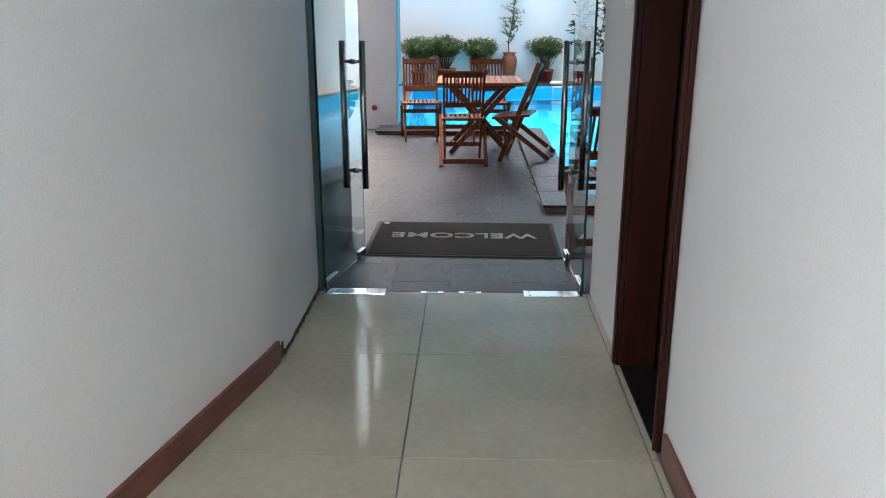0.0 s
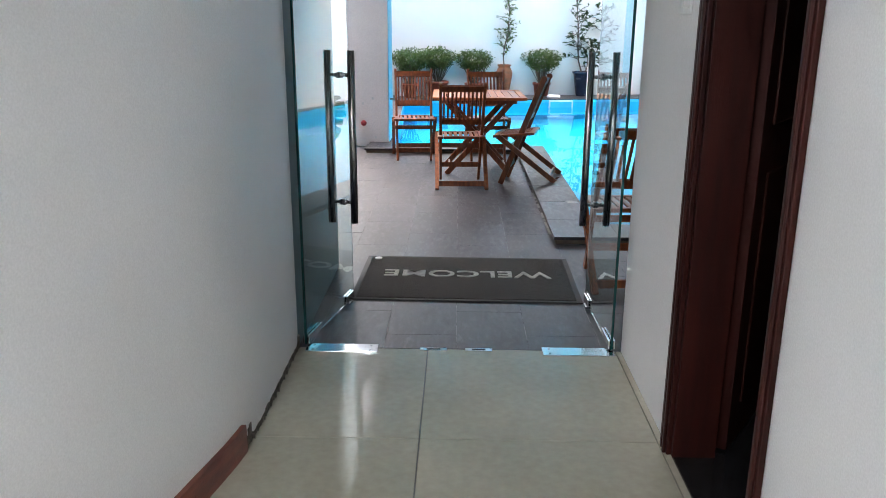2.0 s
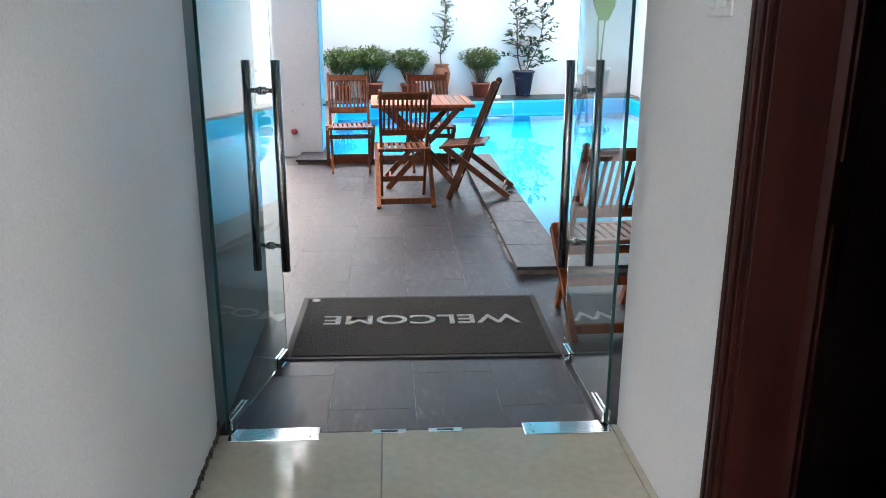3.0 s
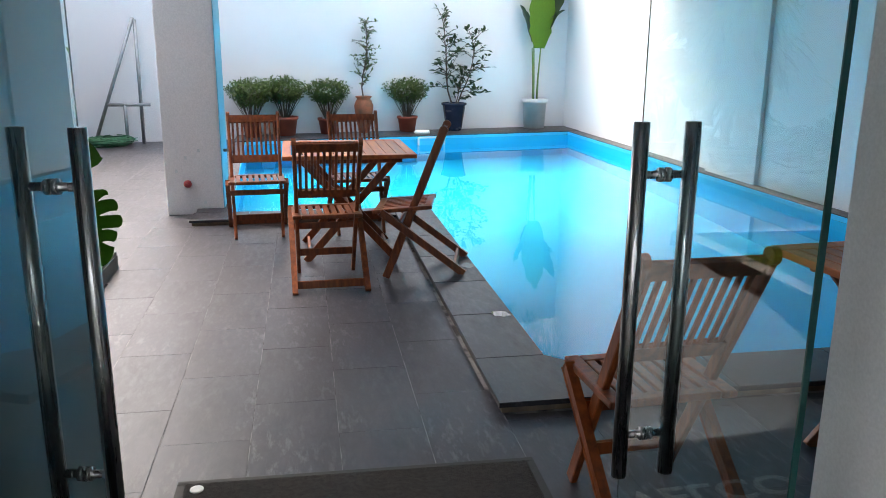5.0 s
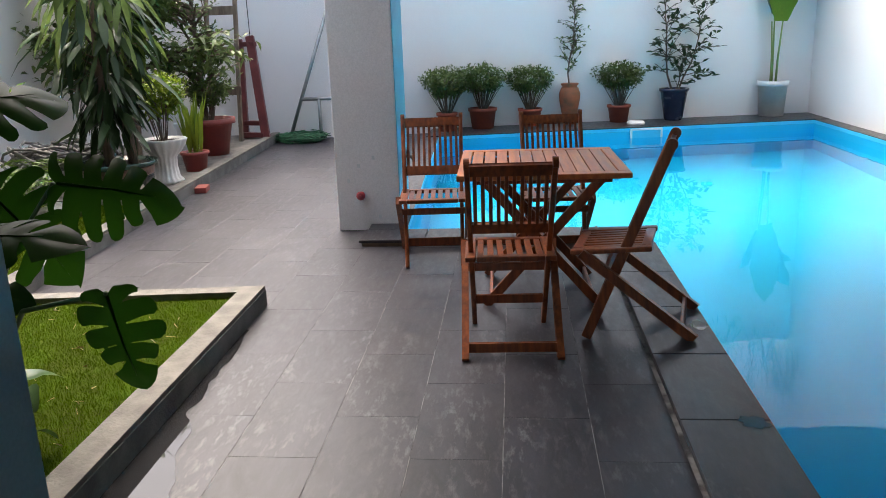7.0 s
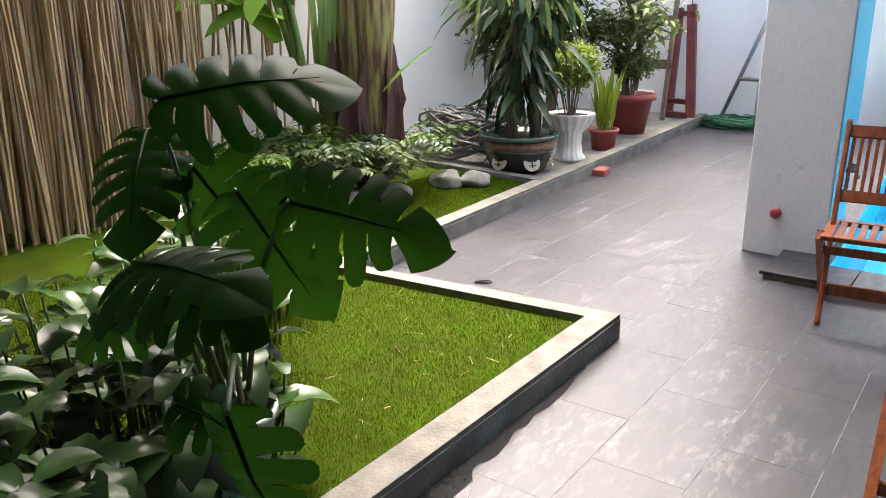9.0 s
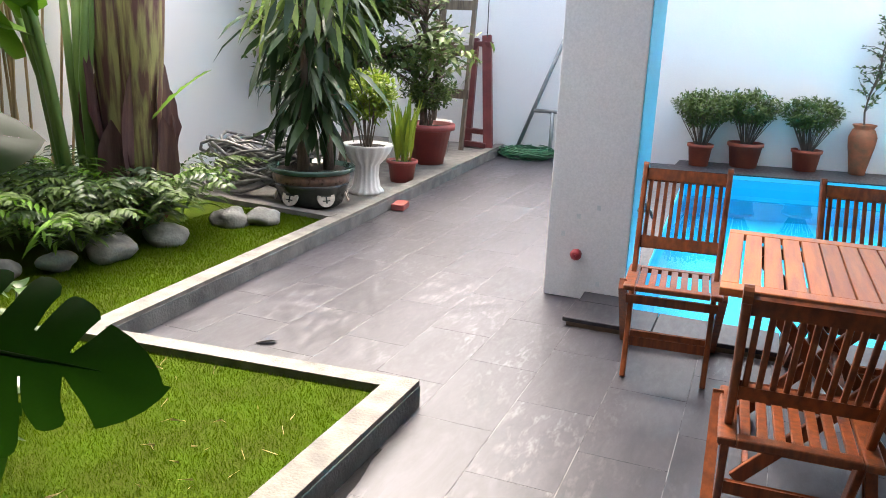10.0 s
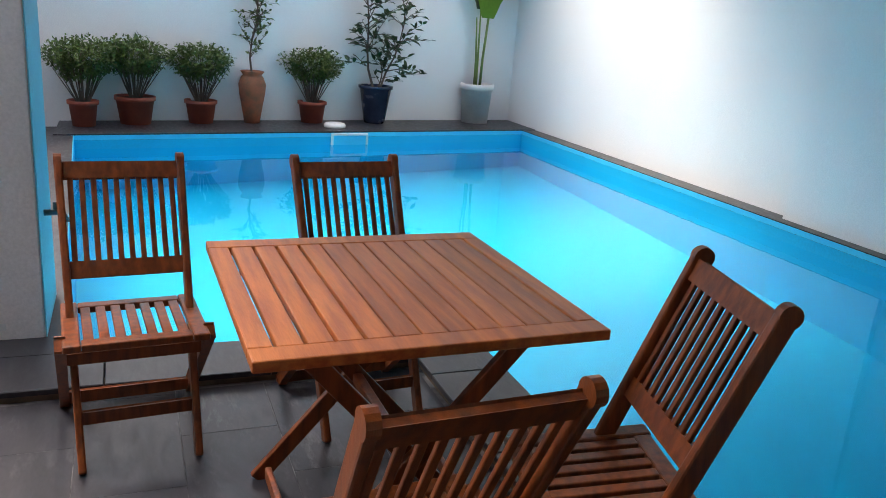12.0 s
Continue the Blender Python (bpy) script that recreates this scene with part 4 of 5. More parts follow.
# ---- pots along the path kerb ----
p = thing("glazed_bowl_planter", pose(-3.42, 6.86, 0.085), "dark glazed bowl planter with cream medallions, drooping leafy plant", "plant pot")
part("bowl", lathe(bmesh.new(), [(0.20, 0), (0.24, 0.03), (0.29, 0.17), (0.295, 0.20)], 32), M_DRAGON, p, "", True)
part("band", lathe(bmesh.new(), [(0.297, 0.20), (0.302, 0.23), (0.30, 0.27)], 32), M_BROWNBAND, p, "brown patterned band", True)
part("rim", lathe(bmesh.new(), [(0.30, 0.27), (0.335, 0.285), (0.34, 0.315), (0.30, 0.318), (0.28, 0.28)], 32), M_DRAGONRIM, p, "green glazed rim", True)
part("soil", tube(bmesh.new(), [(0, 0, 0.27), (0, 0, 0.285)], 0.283, 24), M_SOIL, p)
for k in range(6):
    a = k * math.pi / 3 - 0.62
    bm = tube(bmesh.new(), [(0, 0, 0), (0, 0, 0.012)], 0.072, 18)
    for v in bm.verts:
        v.co = Matrix.Rotation(a, 3, "Z") @ (Vector((0.262, 0, 0.105)) + Matrix.Rotation(radians(72), 3, "Y") @ v.co)
    md = part("medallion", bm, M_MEDAL, p, "round cream medallion")
    bm = bmesh.new()
    for y0, y1, z0, z1 in ((-0.035, 0.035, 0.035, 0.045), (-0.006, 0.006, -0.045, 0.045), (-0.04, 0.04, 0.005, 0.014), (-0.03, 0.03, -0.03, -0.021)):
        box(bm, 0.011, 0.015, y0, y1, z0, z1)
    for v in bm.verts:
        v.co = Matrix.Rotation(a, 3, "Z") @ (Vector((0.262, 0, 0.105)) + Matrix.Rotation(radians(-18), 3, "Y") @ v.co)
    part("emblem", bm, M_DRAGON, md, "dark bars of an ornament")
for k in range(3):
    a = k * 2.1 + 0.5
    part("trunk", tube(bmesh.new(), [(0.13 * math.cos(a), 0.13 * math.sin(a), 0.27), (0.11 * math.cos(a), 0.11 * math.sin(a), 0.9), (0.04 * math.cos(a), 0.04 * math.sin(a), 2.0)], [0.045, 0.036, 0.022], 9), M_BARK, p, "", True)
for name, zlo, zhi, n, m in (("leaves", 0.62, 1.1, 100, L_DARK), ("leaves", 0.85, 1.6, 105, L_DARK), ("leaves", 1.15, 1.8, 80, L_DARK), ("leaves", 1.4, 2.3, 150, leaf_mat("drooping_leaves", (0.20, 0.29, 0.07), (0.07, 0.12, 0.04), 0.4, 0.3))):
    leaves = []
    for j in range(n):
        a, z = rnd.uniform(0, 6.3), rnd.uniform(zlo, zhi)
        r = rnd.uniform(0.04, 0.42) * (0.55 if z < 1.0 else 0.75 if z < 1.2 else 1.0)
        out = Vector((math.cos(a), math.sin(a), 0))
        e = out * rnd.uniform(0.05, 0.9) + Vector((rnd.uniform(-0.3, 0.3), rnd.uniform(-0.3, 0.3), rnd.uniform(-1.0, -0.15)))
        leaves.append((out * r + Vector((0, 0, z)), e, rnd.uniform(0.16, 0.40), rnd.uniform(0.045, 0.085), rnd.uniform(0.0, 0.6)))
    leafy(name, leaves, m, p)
bm = bmesh.new()
for j in range(40):
    a, z = rnd.uniform(0, 6.3), rnd.uniform(0.85, 2.1)
    out = Vector((math.cos(a), math.sin(a), 0))
    tube(bm, [Vector((0, 0, z - 0.12)) + out * 0.05, out * 0.2 + Vector((0, 0, z)), out * 0.34 + Vector((0, 0, z + 0.02))], [0.009, 0.006, 0.003], 5)
tagged(part("twigs", bm, M_BARK, p), kind="stuff")

p = thing("pedestal_urn", pose(-3.27, 7.50, 0.085), "white fluted pedestal urn with a lime-green bush", "plant urn")
part("urn", lathe(bmesh.new(), [(0.145, 0), (0.145, 0.03), (0.115, 0.06), (0.10, 0.16), (0.105, 0.25), (0.15, 0.30), (0.19, 0.36), (0.205, 0.40), (0.215, 0.42), (0.20, 0.425), (0.18, 0.39)], 64, 0.045, 16), M_WHITEPOT, p, "", True)
part("soil", tube(bmesh.new(), [(0, 0, 0.385), (0, 0, 0.40)], 0.178, 20), M_SOIL, p)
bush(p, 0.4, 0.25, 0.62, 1500, 0.055, L_LIME, 16)

p = pot("red_pot", pose(-3.25, 8.17, 0.085), 0.105, 0.135, 0.20, M_REDPLASTIC, "small red pot with upright yellow-green blades")
leafy("leaves", [((rnd.uniform(-0.06, 0.06), rnd.uniform(-0.06, 0.06), 0.16), (rnd.uniform(-0.28, 0.28), rnd.uniform(-0.28, 0.28), 1), rnd.uniform(0.4, 0.72), 0.035, rnd.uniform(0, 0.15)) for i in range(46)], L_LIME, p)
p = thing("white_vase", pose(-3.48, 8.62, 0.085), "tall white fluted vase among the pots", "vase")
part("body", lathe(bmesh.new(), [(0.09, 0), (0.10, 0.1), (0.12, 0.36), (0.15, 0.44), (0.14, 0.45), (0.11, 0.38)], 32, 0.03, 12), M_WHITEPOT, p, "", True)
p = pot("large_red_pot", pose(-3.47, 9.28, 0.085), 0.17, 0.25, 0.42, M_REDPLASTIC, "large wide red plastic pot with a shrub", rim=0.03)
bush(p, 0.38, 0.30, 0.50, 1400, 0.05, L_BUSH, 14)
branched(p, (-0.1, 0.1, 0.3), 1.9, 0.75, 60, L_BUSH, 0.085, r=0.045)
p = pot("grey_bucket", pose(-3.72, 10.05, 0.085), 0.15, 0.19, 0.36, M_WHITEPOT, "grey-white bucket planter with a climbing shrub")
branched(p, (0, 0, 0.3), 1.7, 0.30, 60, L_BUSH, 0.06, r=0.02)
p = thing("garden_tree", pose(-4.15, 8.7, 0.085), "small dense garden tree behind the pots", "tree")
bm = bmesh.new()
tube(bm, [(0, 0, 0), (0.05, 0.02, 0.6), (0.0, 0.1, 1.2), (0.08, 0.05, 2.2)], [0.07, 0.06, 0.05, 0.03], 8)
leaves = []
for k in range(34):
    a0 = Vector((0.04, 0.04, rnd.uniform(0.7, 2.0)))
    d = rand_dir(0.1, 0.9)
    q = a0 + d * rnd.uniform(0.5, 1.25)
    tube(bm, [a0, a0.lerp(q, 0.5) + Vector((0, 0, 0.05)), q], [0.028, 0.018, 0.008], 6)
    for j in range(230):
        c = a0.lerp(q, rnd.uniform(0.35, 1.1)) + rand_dir(-1, 1) * rnd.uniform(0, 0.26)
        leaves.append((c, rand_dir(-0.6, 0.8), rnd.uniform(0.08, 0.16), rnd.uniform(0.035, 0.06), rnd.uniform(0, 0.8)))
part("trunk", bm, M_BARK, p)
leafy("crown", leaves, L_BUSH, p)

# ---- clutter by the rear wall ----
g = thing("maroon_steel_frame", pose(-3.42, 10.66, 0.085), "maroon painted steel frame leaning on the wall", "steel frame")
for a, b in (((-0.13, 0.0, 0), (-0.2, 0.32, 1.28)), ((0.19, -0.1, 0), (-0.02, 0.25, 1.32)), ((-0.13, -0.02, 0.05), (0.17, -0.1, 0.05)), ((-0.15, 0.05, 0.2), (0.15, -0.03, 0.2)), ((-0.2, 0.3, 1.22), (0.06, 0.2, 1.22))):
    part("bar", beamed(a, b, 0.11 if a[2] < 0.01 else 0.07, 0.06), M_GATE, g)
part("wire", tube(bmesh.new(), [(0.0, 0.2, 1.3), (-0.02, 0.25, 1.9), (-0.05, 0.3, 2.8)], 0.006, 5), M_BLACK, g)
s = thing("steel_trestle", pose(-2.5, 11.05, 0.0), "grey galvanised tube trestle against the rear wall", "trestle")
for a, b in (((-0.55, 0, 0), (0.1, 0.03, 1.75)), ((0.12, 0, 0), (0.12, 0.03, 1.72)), ((-0.33, 0, 0.55), (0.25, 0, 0.55)), ((-0.1, 0, 0), (-0.1, 0, 0.55))):
    part("tube", tube(bmesh.new(), [a, b], 0.024, 10), M_GALV, s, "", True)
ld = thing("wooden_ladder", pose(-3.72, 10.35, 0.085), "old grey wooden plank ladder among the plants", "ladder")
for x in (-0.16, 0.22):
    part("rail", beamed((x, 0, 0), (x + 0.02, 0.3, 2.3), 0.045, 0.06), M_OLDWOOD, ld)
for z in (0.65, 1.15, 1.65):
    part("rung", beamed((-0.48, z * 0.13 - 0.03, z), (0.26, z * 0.13 - 0.03, z), 0.10, 0.02, (0, 0, 1)), M_OLDWOOD, ld)


def tangle(name, m, label, category, n, r, hgt, thick, material):
    t = thing(name, m, label, category)
    for i in range(n):
        cx, cy, rr, ph = rnd.uniform(-0.25, 0.25) * r, rnd.uniform(-0.25, 0.25) * r, r * rnd.uniform(0.5, 1.0), rnd.uniform(0, 6.3)
        z = thick + hgt * rnd.random()
        pts = [(cx + rr * math.cos(ph + a * 0.42), cy + rr * 0.8 * math.sin(ph + a * 0.42), z + 0.3 * hgt * math.sin(a * 0.8 + ph)) for a in range(15)]
        part("coil", tube(bmesh.new(), pts, thick, 6), material, t, "", True)
    return t


tangle("garden_hose", pose(-4.05, 7.15, 0.14), "heap of grey coiled garden hose by the wall", "hose", 34, 0.46, 0.30, 0.013, M_HOSE)
tangle("green_net", pose(-2.83, 10.85, 0.0), "crumpled green net heaped on the paving", "net", 60, 0.34, 0.09, 0.006, M_NET)
br = thing("brick_stub", pose(kerb_x(7.45) + 0.06, 7.45, 0.0, 0, 0, 10), "broken red brick lying against the kerb", "brick")
part("body", boxed(-0.05, 0.06, -0.10, 0.09, 0, 0.055, 0.008), M_REDPLASTIC, br)


# black disc on the kerb stands for the dark of a drain hole
hole = thing("drain_pipe", pose(kerb_x(4.47) + 0.004, 4.47, 0.048), "drain hole in the kerb, its dark inside a black disc", "drain pipe")
part("pipe", tube(bmesh.new(), [(-0.01, 0, 0), (0.006, 0, 0)], 0.017, 14), M_BLACK, hole)
scrap = thing("fallen_leaf", pose(-2.21, 4.48, 0.004, 0, 0, 35), "dry grey-brown fallen leaf on the paving", "leaf")
part("blade", blade_leaf(bmesh.new(), (-0.06, 0, 0), (1, 0, 0.10), 0.10, 0.035, 0.1, 0.2, 8, 91), M_ROCK, scrap, "", True)


# ---- planting near the house ----
def monstera_leaf(length, seed, n=6):
    """A heart-shaped leaf, broad lobes parted by narrow slots, a few holes by the midrib; along +y, facing +z."""
    r = random.Random(seed)
    bm = bmesh.new()
    ks = [0.0, 0.12, 0.22, 0.36, 0.50, 0.64, 0.78, 0.90, 1.0]

    def edge(a):
        th = radians(162) * (1 - a) ** 0.9
        rad = length * (0.40 + 0.06 * math.cos(2.6 * th) + 0.13 * max(0.0, 1 - th / 0.6) ** 1.5 + 0.02 * math.sin(5 * th + seed))
        return math.sin(th) * rad * 1.02, 0.38 * length + math.cos(th) * rad

    def at(s, a, k, reach):
        ex, ey = edge(a)
        my = length * (0.02 + 0.72 * a ** 1.2)
        k2 = k * reach
        x, y = ex * k2, my + (ey - my) * k2 - 0.10 * length * k * (1 - k) * (1 - a)
        z = -0.9 * x * x / length - 0.42 * length * max(0.0, y / length - 0.3) ** 2
        z += 0.009 * length * math.cos(2 * math.pi * a * n) * math.sin(math.pi * min(1, k)) * -1 + 0.02 * length * math.sin(4 * a + seed * 1.7) * k
        return bm.verts.new((s * x, y, z))

    for s in (-1, 1):
        slot = [1.0] + [r.choice((0.22, 0.22, 0.36, 0.50, 0.64)) for i in range(n - 1)] + [1.0]
        wide = [r.uniform(0.05, 0.17) for i in range(n + 1)]
        hole = [r.random() < 0.7 for i in range(n + 1)]
        for i in range(n):
            reach = r.uniform(0.84, 1.05)
            grid = []
            for k in ks:
                g0 = 0.03 + (wide[i] * min(1, (k - slot[i]) / 0.35) if k > slot[i] and i > 0 else 0)
                g1 = 0.03 + (wide[i + 1] * min(1, (k - slot[i + 1]) / 0.35) if k > slot[i + 1] and i < n - 1 else 0)
                row = []
                for u in (0.0, 0.12, 0.35, 0.62, 0.85, 1.0):
                    v = g0 * (i > 0) + u * (1 - g0 * (i > 0) - g1 * (i < n - 1))
                    tip = 1 - (0.13 * abs(2 * u - 1) ** 4 + 0.05 * (1 - u)) * max(0.0, (k - 0.5) / 0.5) * (i < n - 1)
                    row.append(at(s, (i + v) / n, k, reach * tip))
                grid.append(row)
            for ra, rb in zip(grid, grid[1:]):
                for c in range(5):
                    f = (ra[c], ra[c + 1], rb[c + 1], rb[c])
                    bm.faces.new(f if s > 0 else f[::-1])
            if i < n - 1:
                for j in range(len(ks) - 1):
                    if ks[j + 1] <= slot[i + 1] and not (hole[i + 1] and ks[j] in (0.22, 0.36) and slot[i + 1] > 0.4):
                        q = [at(s, (i + 1 - 0.031) / n, ks[j], reach), at(s, (i + 1 + 0.031) / n, ks[j], reach), at(s, (i + 1 + 0.031) / n, ks[j + 1], reach), at(s, (i + 1 - 0.031) / n, ks[j + 1], reach)]
                        bm.faces.new(q if s > 0 else q[::-1])
    bmesh.ops.remove_doubles(bm, verts=bm.verts, dist=0.0015)
    tube(bm, [(0, 0.02 * length, 0.002), (0, 0.4 * length, 0.002 - 0.32 * length * 0.01), (0, 0.74 * length, -0.32 * length * 0.19)], [0.005, 0.0035, 0.001], 5)
    return bm


def aim(base, tip, roll, face):
    """A pose whose +y runs from base to tip, +z towards the open side of the path."""
    y = (Vector(tip) - Vector(base)).normalized()
    x = y.cross(Vector(face))
    x = x.normalized() if x.length > 0.05 else Vector((1, 0, 0))
    z = x.cross(y)
    m = Matrix((x, y, z)).transposed().to_4x4()
    return Matrix.Translation(base) @ m @ Matrix.Rotation(radians(roll), 4, "Y")


MON = (-1.68, 2.30)
mon = thing("monstera_plant", pose(MON[0], MON[1], 0.08), "large monstera with dark slotted leaves in a grey pot", "monstera")
part("pot", lathe(bmesh.new(), [(0.10, 0), (0.115, 0.1), (0.14, 0.26), (0.15, 0.27), (0.15, 0.29), (0.135, 0.29), (0.125, 0.25)], 28), M_GREYPOT, mon, "grey pot", True)
part("soil", tube(bmesh.new(), [(0, 0, 0.24), (0, 0, 0.26)], 0.124, 20), M_SOIL, mon)
for i, (bx, by, bz, tx, ty, tz, ln, roll, face) in enumerate((
        (-1.53, 2.08, 1.26, -1.29, 2.42, 1.33, 0.50, 0, (0.35, -0.45, 0.82)),
        (-1.13, 2.08, 1.09, -0.85, 2.26, 1.01, 0.35, 0, (0.55, -0.66, 0.50)),
        (-1.32, 1.85, 0.99, -0.92, 1.82, 1.05, 0.40, 0, (0.05, -0.35, 0.94)),
        (-1.56, 2.18, 1.10, -1.47, 2.30, 0.86, 0.40, 0, (0.62, -0.72, 0.20)),
        (-1.37, 2.15, 1.07, -1.25, 2.20, 0.88, 0.40, 8, (0.60, -0.60, 0.45)),
        (-1.73, 2.19, 1.17, -1.62, 2.06, 1.06, 0.40, 15, (0.55, -0.50, 0.65)),
        (-1.46, 1.98, 0.86, -1.25, 2.10, 0.78, 0.28, -10, (0.55, -0.50, 0.65)),
        (-0.775, 1.62, 0.945, -0.77, 1.69, 0.68, 0.31, 0, (0.25, -0.95, 0.10)),
        (-1.50, 2.02, 0.56, -1.42, 2.12, 0.48, 0.26, 0, (0.55, -0.50, 0.65)),
        (-1.85, 2.35, 0.95, -2.05, 2.55, 0.92, 0.40, 0, (0.55, -0.50, 0.65)),
        (-1.72, 2.10, 0.72, -1.90, 2.00, 0.60, 0.28, 0, (0.55, -0.50, 0.65)))):
    q = part("leaf_blade", monstera_leaf(ln, i, 6 if ln > 0.3 and i != 7 else 5), L_MONST, mon, "", True)
    q.matrix_local = Matrix.Translation((-MON[0], -MON[1], -0.08)) @ aim((bx, by, bz), (tx, ty, tz), roll, face) @ Matrix.Diagonal((0.72 if i == 7 else 1, 1, 1, 1))
    b0, b1 = Vector((rnd.uniform(-0.05, 0.05), rnd.uniform(-0.05, 0.05), 0.25)), Vector((bx - MON[0], by - MON[1], bz - 0.08))
    part("stalk", tube(bmesh.new(), [b0, b0.lerp(b1, 0.5) + Vector((0, 0, 0.14)), b1], [0.009, 0.007, 0.005], 7), M_STALKDARK, mon, "", True)

# low glossy foliage under the monstera
lil = thing("peace_lily_clump", pose(-2.15, 2.55, 0.08), "low clump of glossy broad-leaved lilies at the lawn edge", "lily")
for part_no in range(3):
    bm = bmesh.new()
    for i in range(75):
        while True:
            x, y = rnd.uniform(-1.0, 0.5), rnd.uniform(-1.0, 1.3)
            if x < 0.42 - 0.89 * (y + 0.05) and x > -0.9 - 0.5 * y:
                break
        a = rnd.uniform(0, 6.3)
        h = rnd.uniform(0.10, 0.45)
        blade_leaf(bm, (x, y, h), (math.cos(a), math.sin(a), 0.45), rnd.uniform(0.18, 0.30), rnd.uniform(0.07, 0.115), rnd.uniform(0.5, 1.1), 0.12, 6, i)
        tube(bm, [(x * 0.9, y * 0.9, 0), (x, y, h)], 0.005, 4)
    part("leaves", bm, L_LILY if part_no < 2 else L_DARK, lil, "", True)

# broad dark lilies round the monstera's pot
lily2 = thing("dark_lily_clump", pose(-1.75, 2.1, 0.08), "clump of broad dark glossy leaves round the monstera pot", "lily")
for m, n in ((L_LILY, 90), (L_DARK, 45)):
    bm = bmesh.new()
    for i in range(n):
        x, y, a, h = rnd.uniform(-0.50, 0.20), rnd.uniform(-0.45, 0.42), rnd.uniform(0, 6.3), rnd.uniform(0.06, 0.34)
        blade_leaf(bm, (x, y, h), (math.cos(a), math.sin(a), 0.45), rnd.uniform(0.18, 0.28), rnd.uniform(0.07, 0.115), rnd.uniform(0.6, 1.2), 0.12, 7, i + 200)
        tube(bm, [(x * 0.9, y * 0.9, 0), (x, y, h)], 0.005, 4)
    part("leaves", bm, m, lily2, "", True)

# dry reed screen along the garden wall
reed = tagged(thing("reed_screen", pose(-4.75, 3.9, 0.08), "dense stand of dry brown reeds before the wall", "reeds"), kind="stuff")
for k in range(4):
    bm = bmesh.new()
    for i in range(78):
        y = rnd.uniform(-2.2, 0.75)
        x = rnd.uniform(-0.16, 0.16)
        dx, dy = rnd.uniform(-0.05, 0.05), rnd.uniform(-0.3, 0.3) * rnd.random()
        tube(bm, [(x, y, 0), (x + dx * 0.5, y + dy * 0.5 + rnd.uniform(-0.03, 0.03), 1.3), (x + dx, y + dy, 2.7)], [0.012, 0.010, 0.006], 5, False)
    part("reeds", bm, M_REED, reed)
bam = thing("thin_bamboo", pose(-4.72, 5.9, 0.08), "thin green and brown bamboo stems by the wall", "bamboo")
for i in range(26):
    y = rnd.uniform(-1.2, 0.4)
    part("cane", tube(bmesh.new(), [(rnd.uniform(-0.15, 0.15), y, 0), (rnd.uniform(-0.1, 0.1), y + rnd.uniform(-0.1, 0.1), 1.3), (0, y + rnd.uniform(-0.2, 0.2), 2.6)], 0.010, 5, False), M_REED, bam)

# banana with purple-brown sheaths
ban = thing("banana_plant", pose(-4.15, 5.75, 0.08), "thick banana plant with purple-brown sheaths and broad leaves", "banana plant")
for k, (dx, dy, r) in enumerate(((0.0, 0.0, 0.20), (0.11, -0.05, 0.13), (-0.1, 0.08, 0.14))):
    bm = tube(bmesh.new(), [(dx, dy, 0), (dx * 1.2, dy * 1.2, 0.6), (dx * 1.6, dy * 1.4, 1.2), (dx * 2.2, dy * 1.6, 2.3)], [r * 0.85, r * 0.9, r * 1.12, r * 1.3], 16)
    part("sheath", bm, M_BANANA, ban, "", True)
for k in range(9):
    a = rnd.uniform(0, 6.3)
    part("stalk", tube(bmesh.new(), [(-0.2 + 0.08 * math.cos(a), -0.25 + 0.1 * math.sin(a), 0), (-0.25 + 0.14 * math.cos(a), -0.3 + 0.16 * math.sin(a), 1.0), (-0.3 + 0.4 * math.cos(a), -0.35 + 0.4 * math.sin(a), 2.2)], [0.035, 0.028, 0.018], 8), M_STALK, ban, "", True)
for i, (b, d, ln, w, dr) in enumerate((((0.28, -0.1, 0.75), (0.6, -0.1, 0.5), 0.75, 0.13, 0.25), ((-0.3, -0.4, 1.2), (-0.2, -1, 0.6), 1.0, 0.28, 0.8), ((-0.4, -0.5, 1.1), (-0.3, -0.8, 1.2), 1.1, 0.3, 0.7),
                                       ((-0.2, -0.5, 1.4), (0.4, -1, 0.7), 1.0, 0.28, 1.0), ((-0.5, 0.1, 1.5), (-0.7, 0.2, 1), 1.0, 0.3, 0.6), ((0.0, -0.3, 1.7), (0.3, -0.5, 1), 1.2, 0.32, 0.6), ((-0.25, -0.55, 1.35), (-0.1, -0.55, 1), 1.3, 0.46, 0.35), ((-0.35, -0.45, 1.55), (0.25, -0.8, 0.9), 1.2, 0.42, 0.75), ((-0.5, -0.6, 1.3), (-0.35, -0.9, 0.6), 1.1, 0.40, 0.9))):
    part("leaf_blade", blade_leaf(bmesh.new(), b, d, ln, w, dr, 0.1, 12, 20 + i), L_BRIGHT, ban, "", True)

for k in range(11):
    a = k * 0.62
    b0 = Vector((0.19 * math.cos(a), 0.19 * math.sin(a), 0.05 + 0.16 * (k % 4)))
    part("dry_sheath", blade_leaf(bmesh.new(), b0, (0.10 * math.cos(a), 0.10 * math.sin(a), 1), rnd.uniform(0.45, 1.0), 0.22, -0.05, -0.25, 8, 60 + k), M_SHEATH, ban, "dry purple-brown leaf sheath", True)

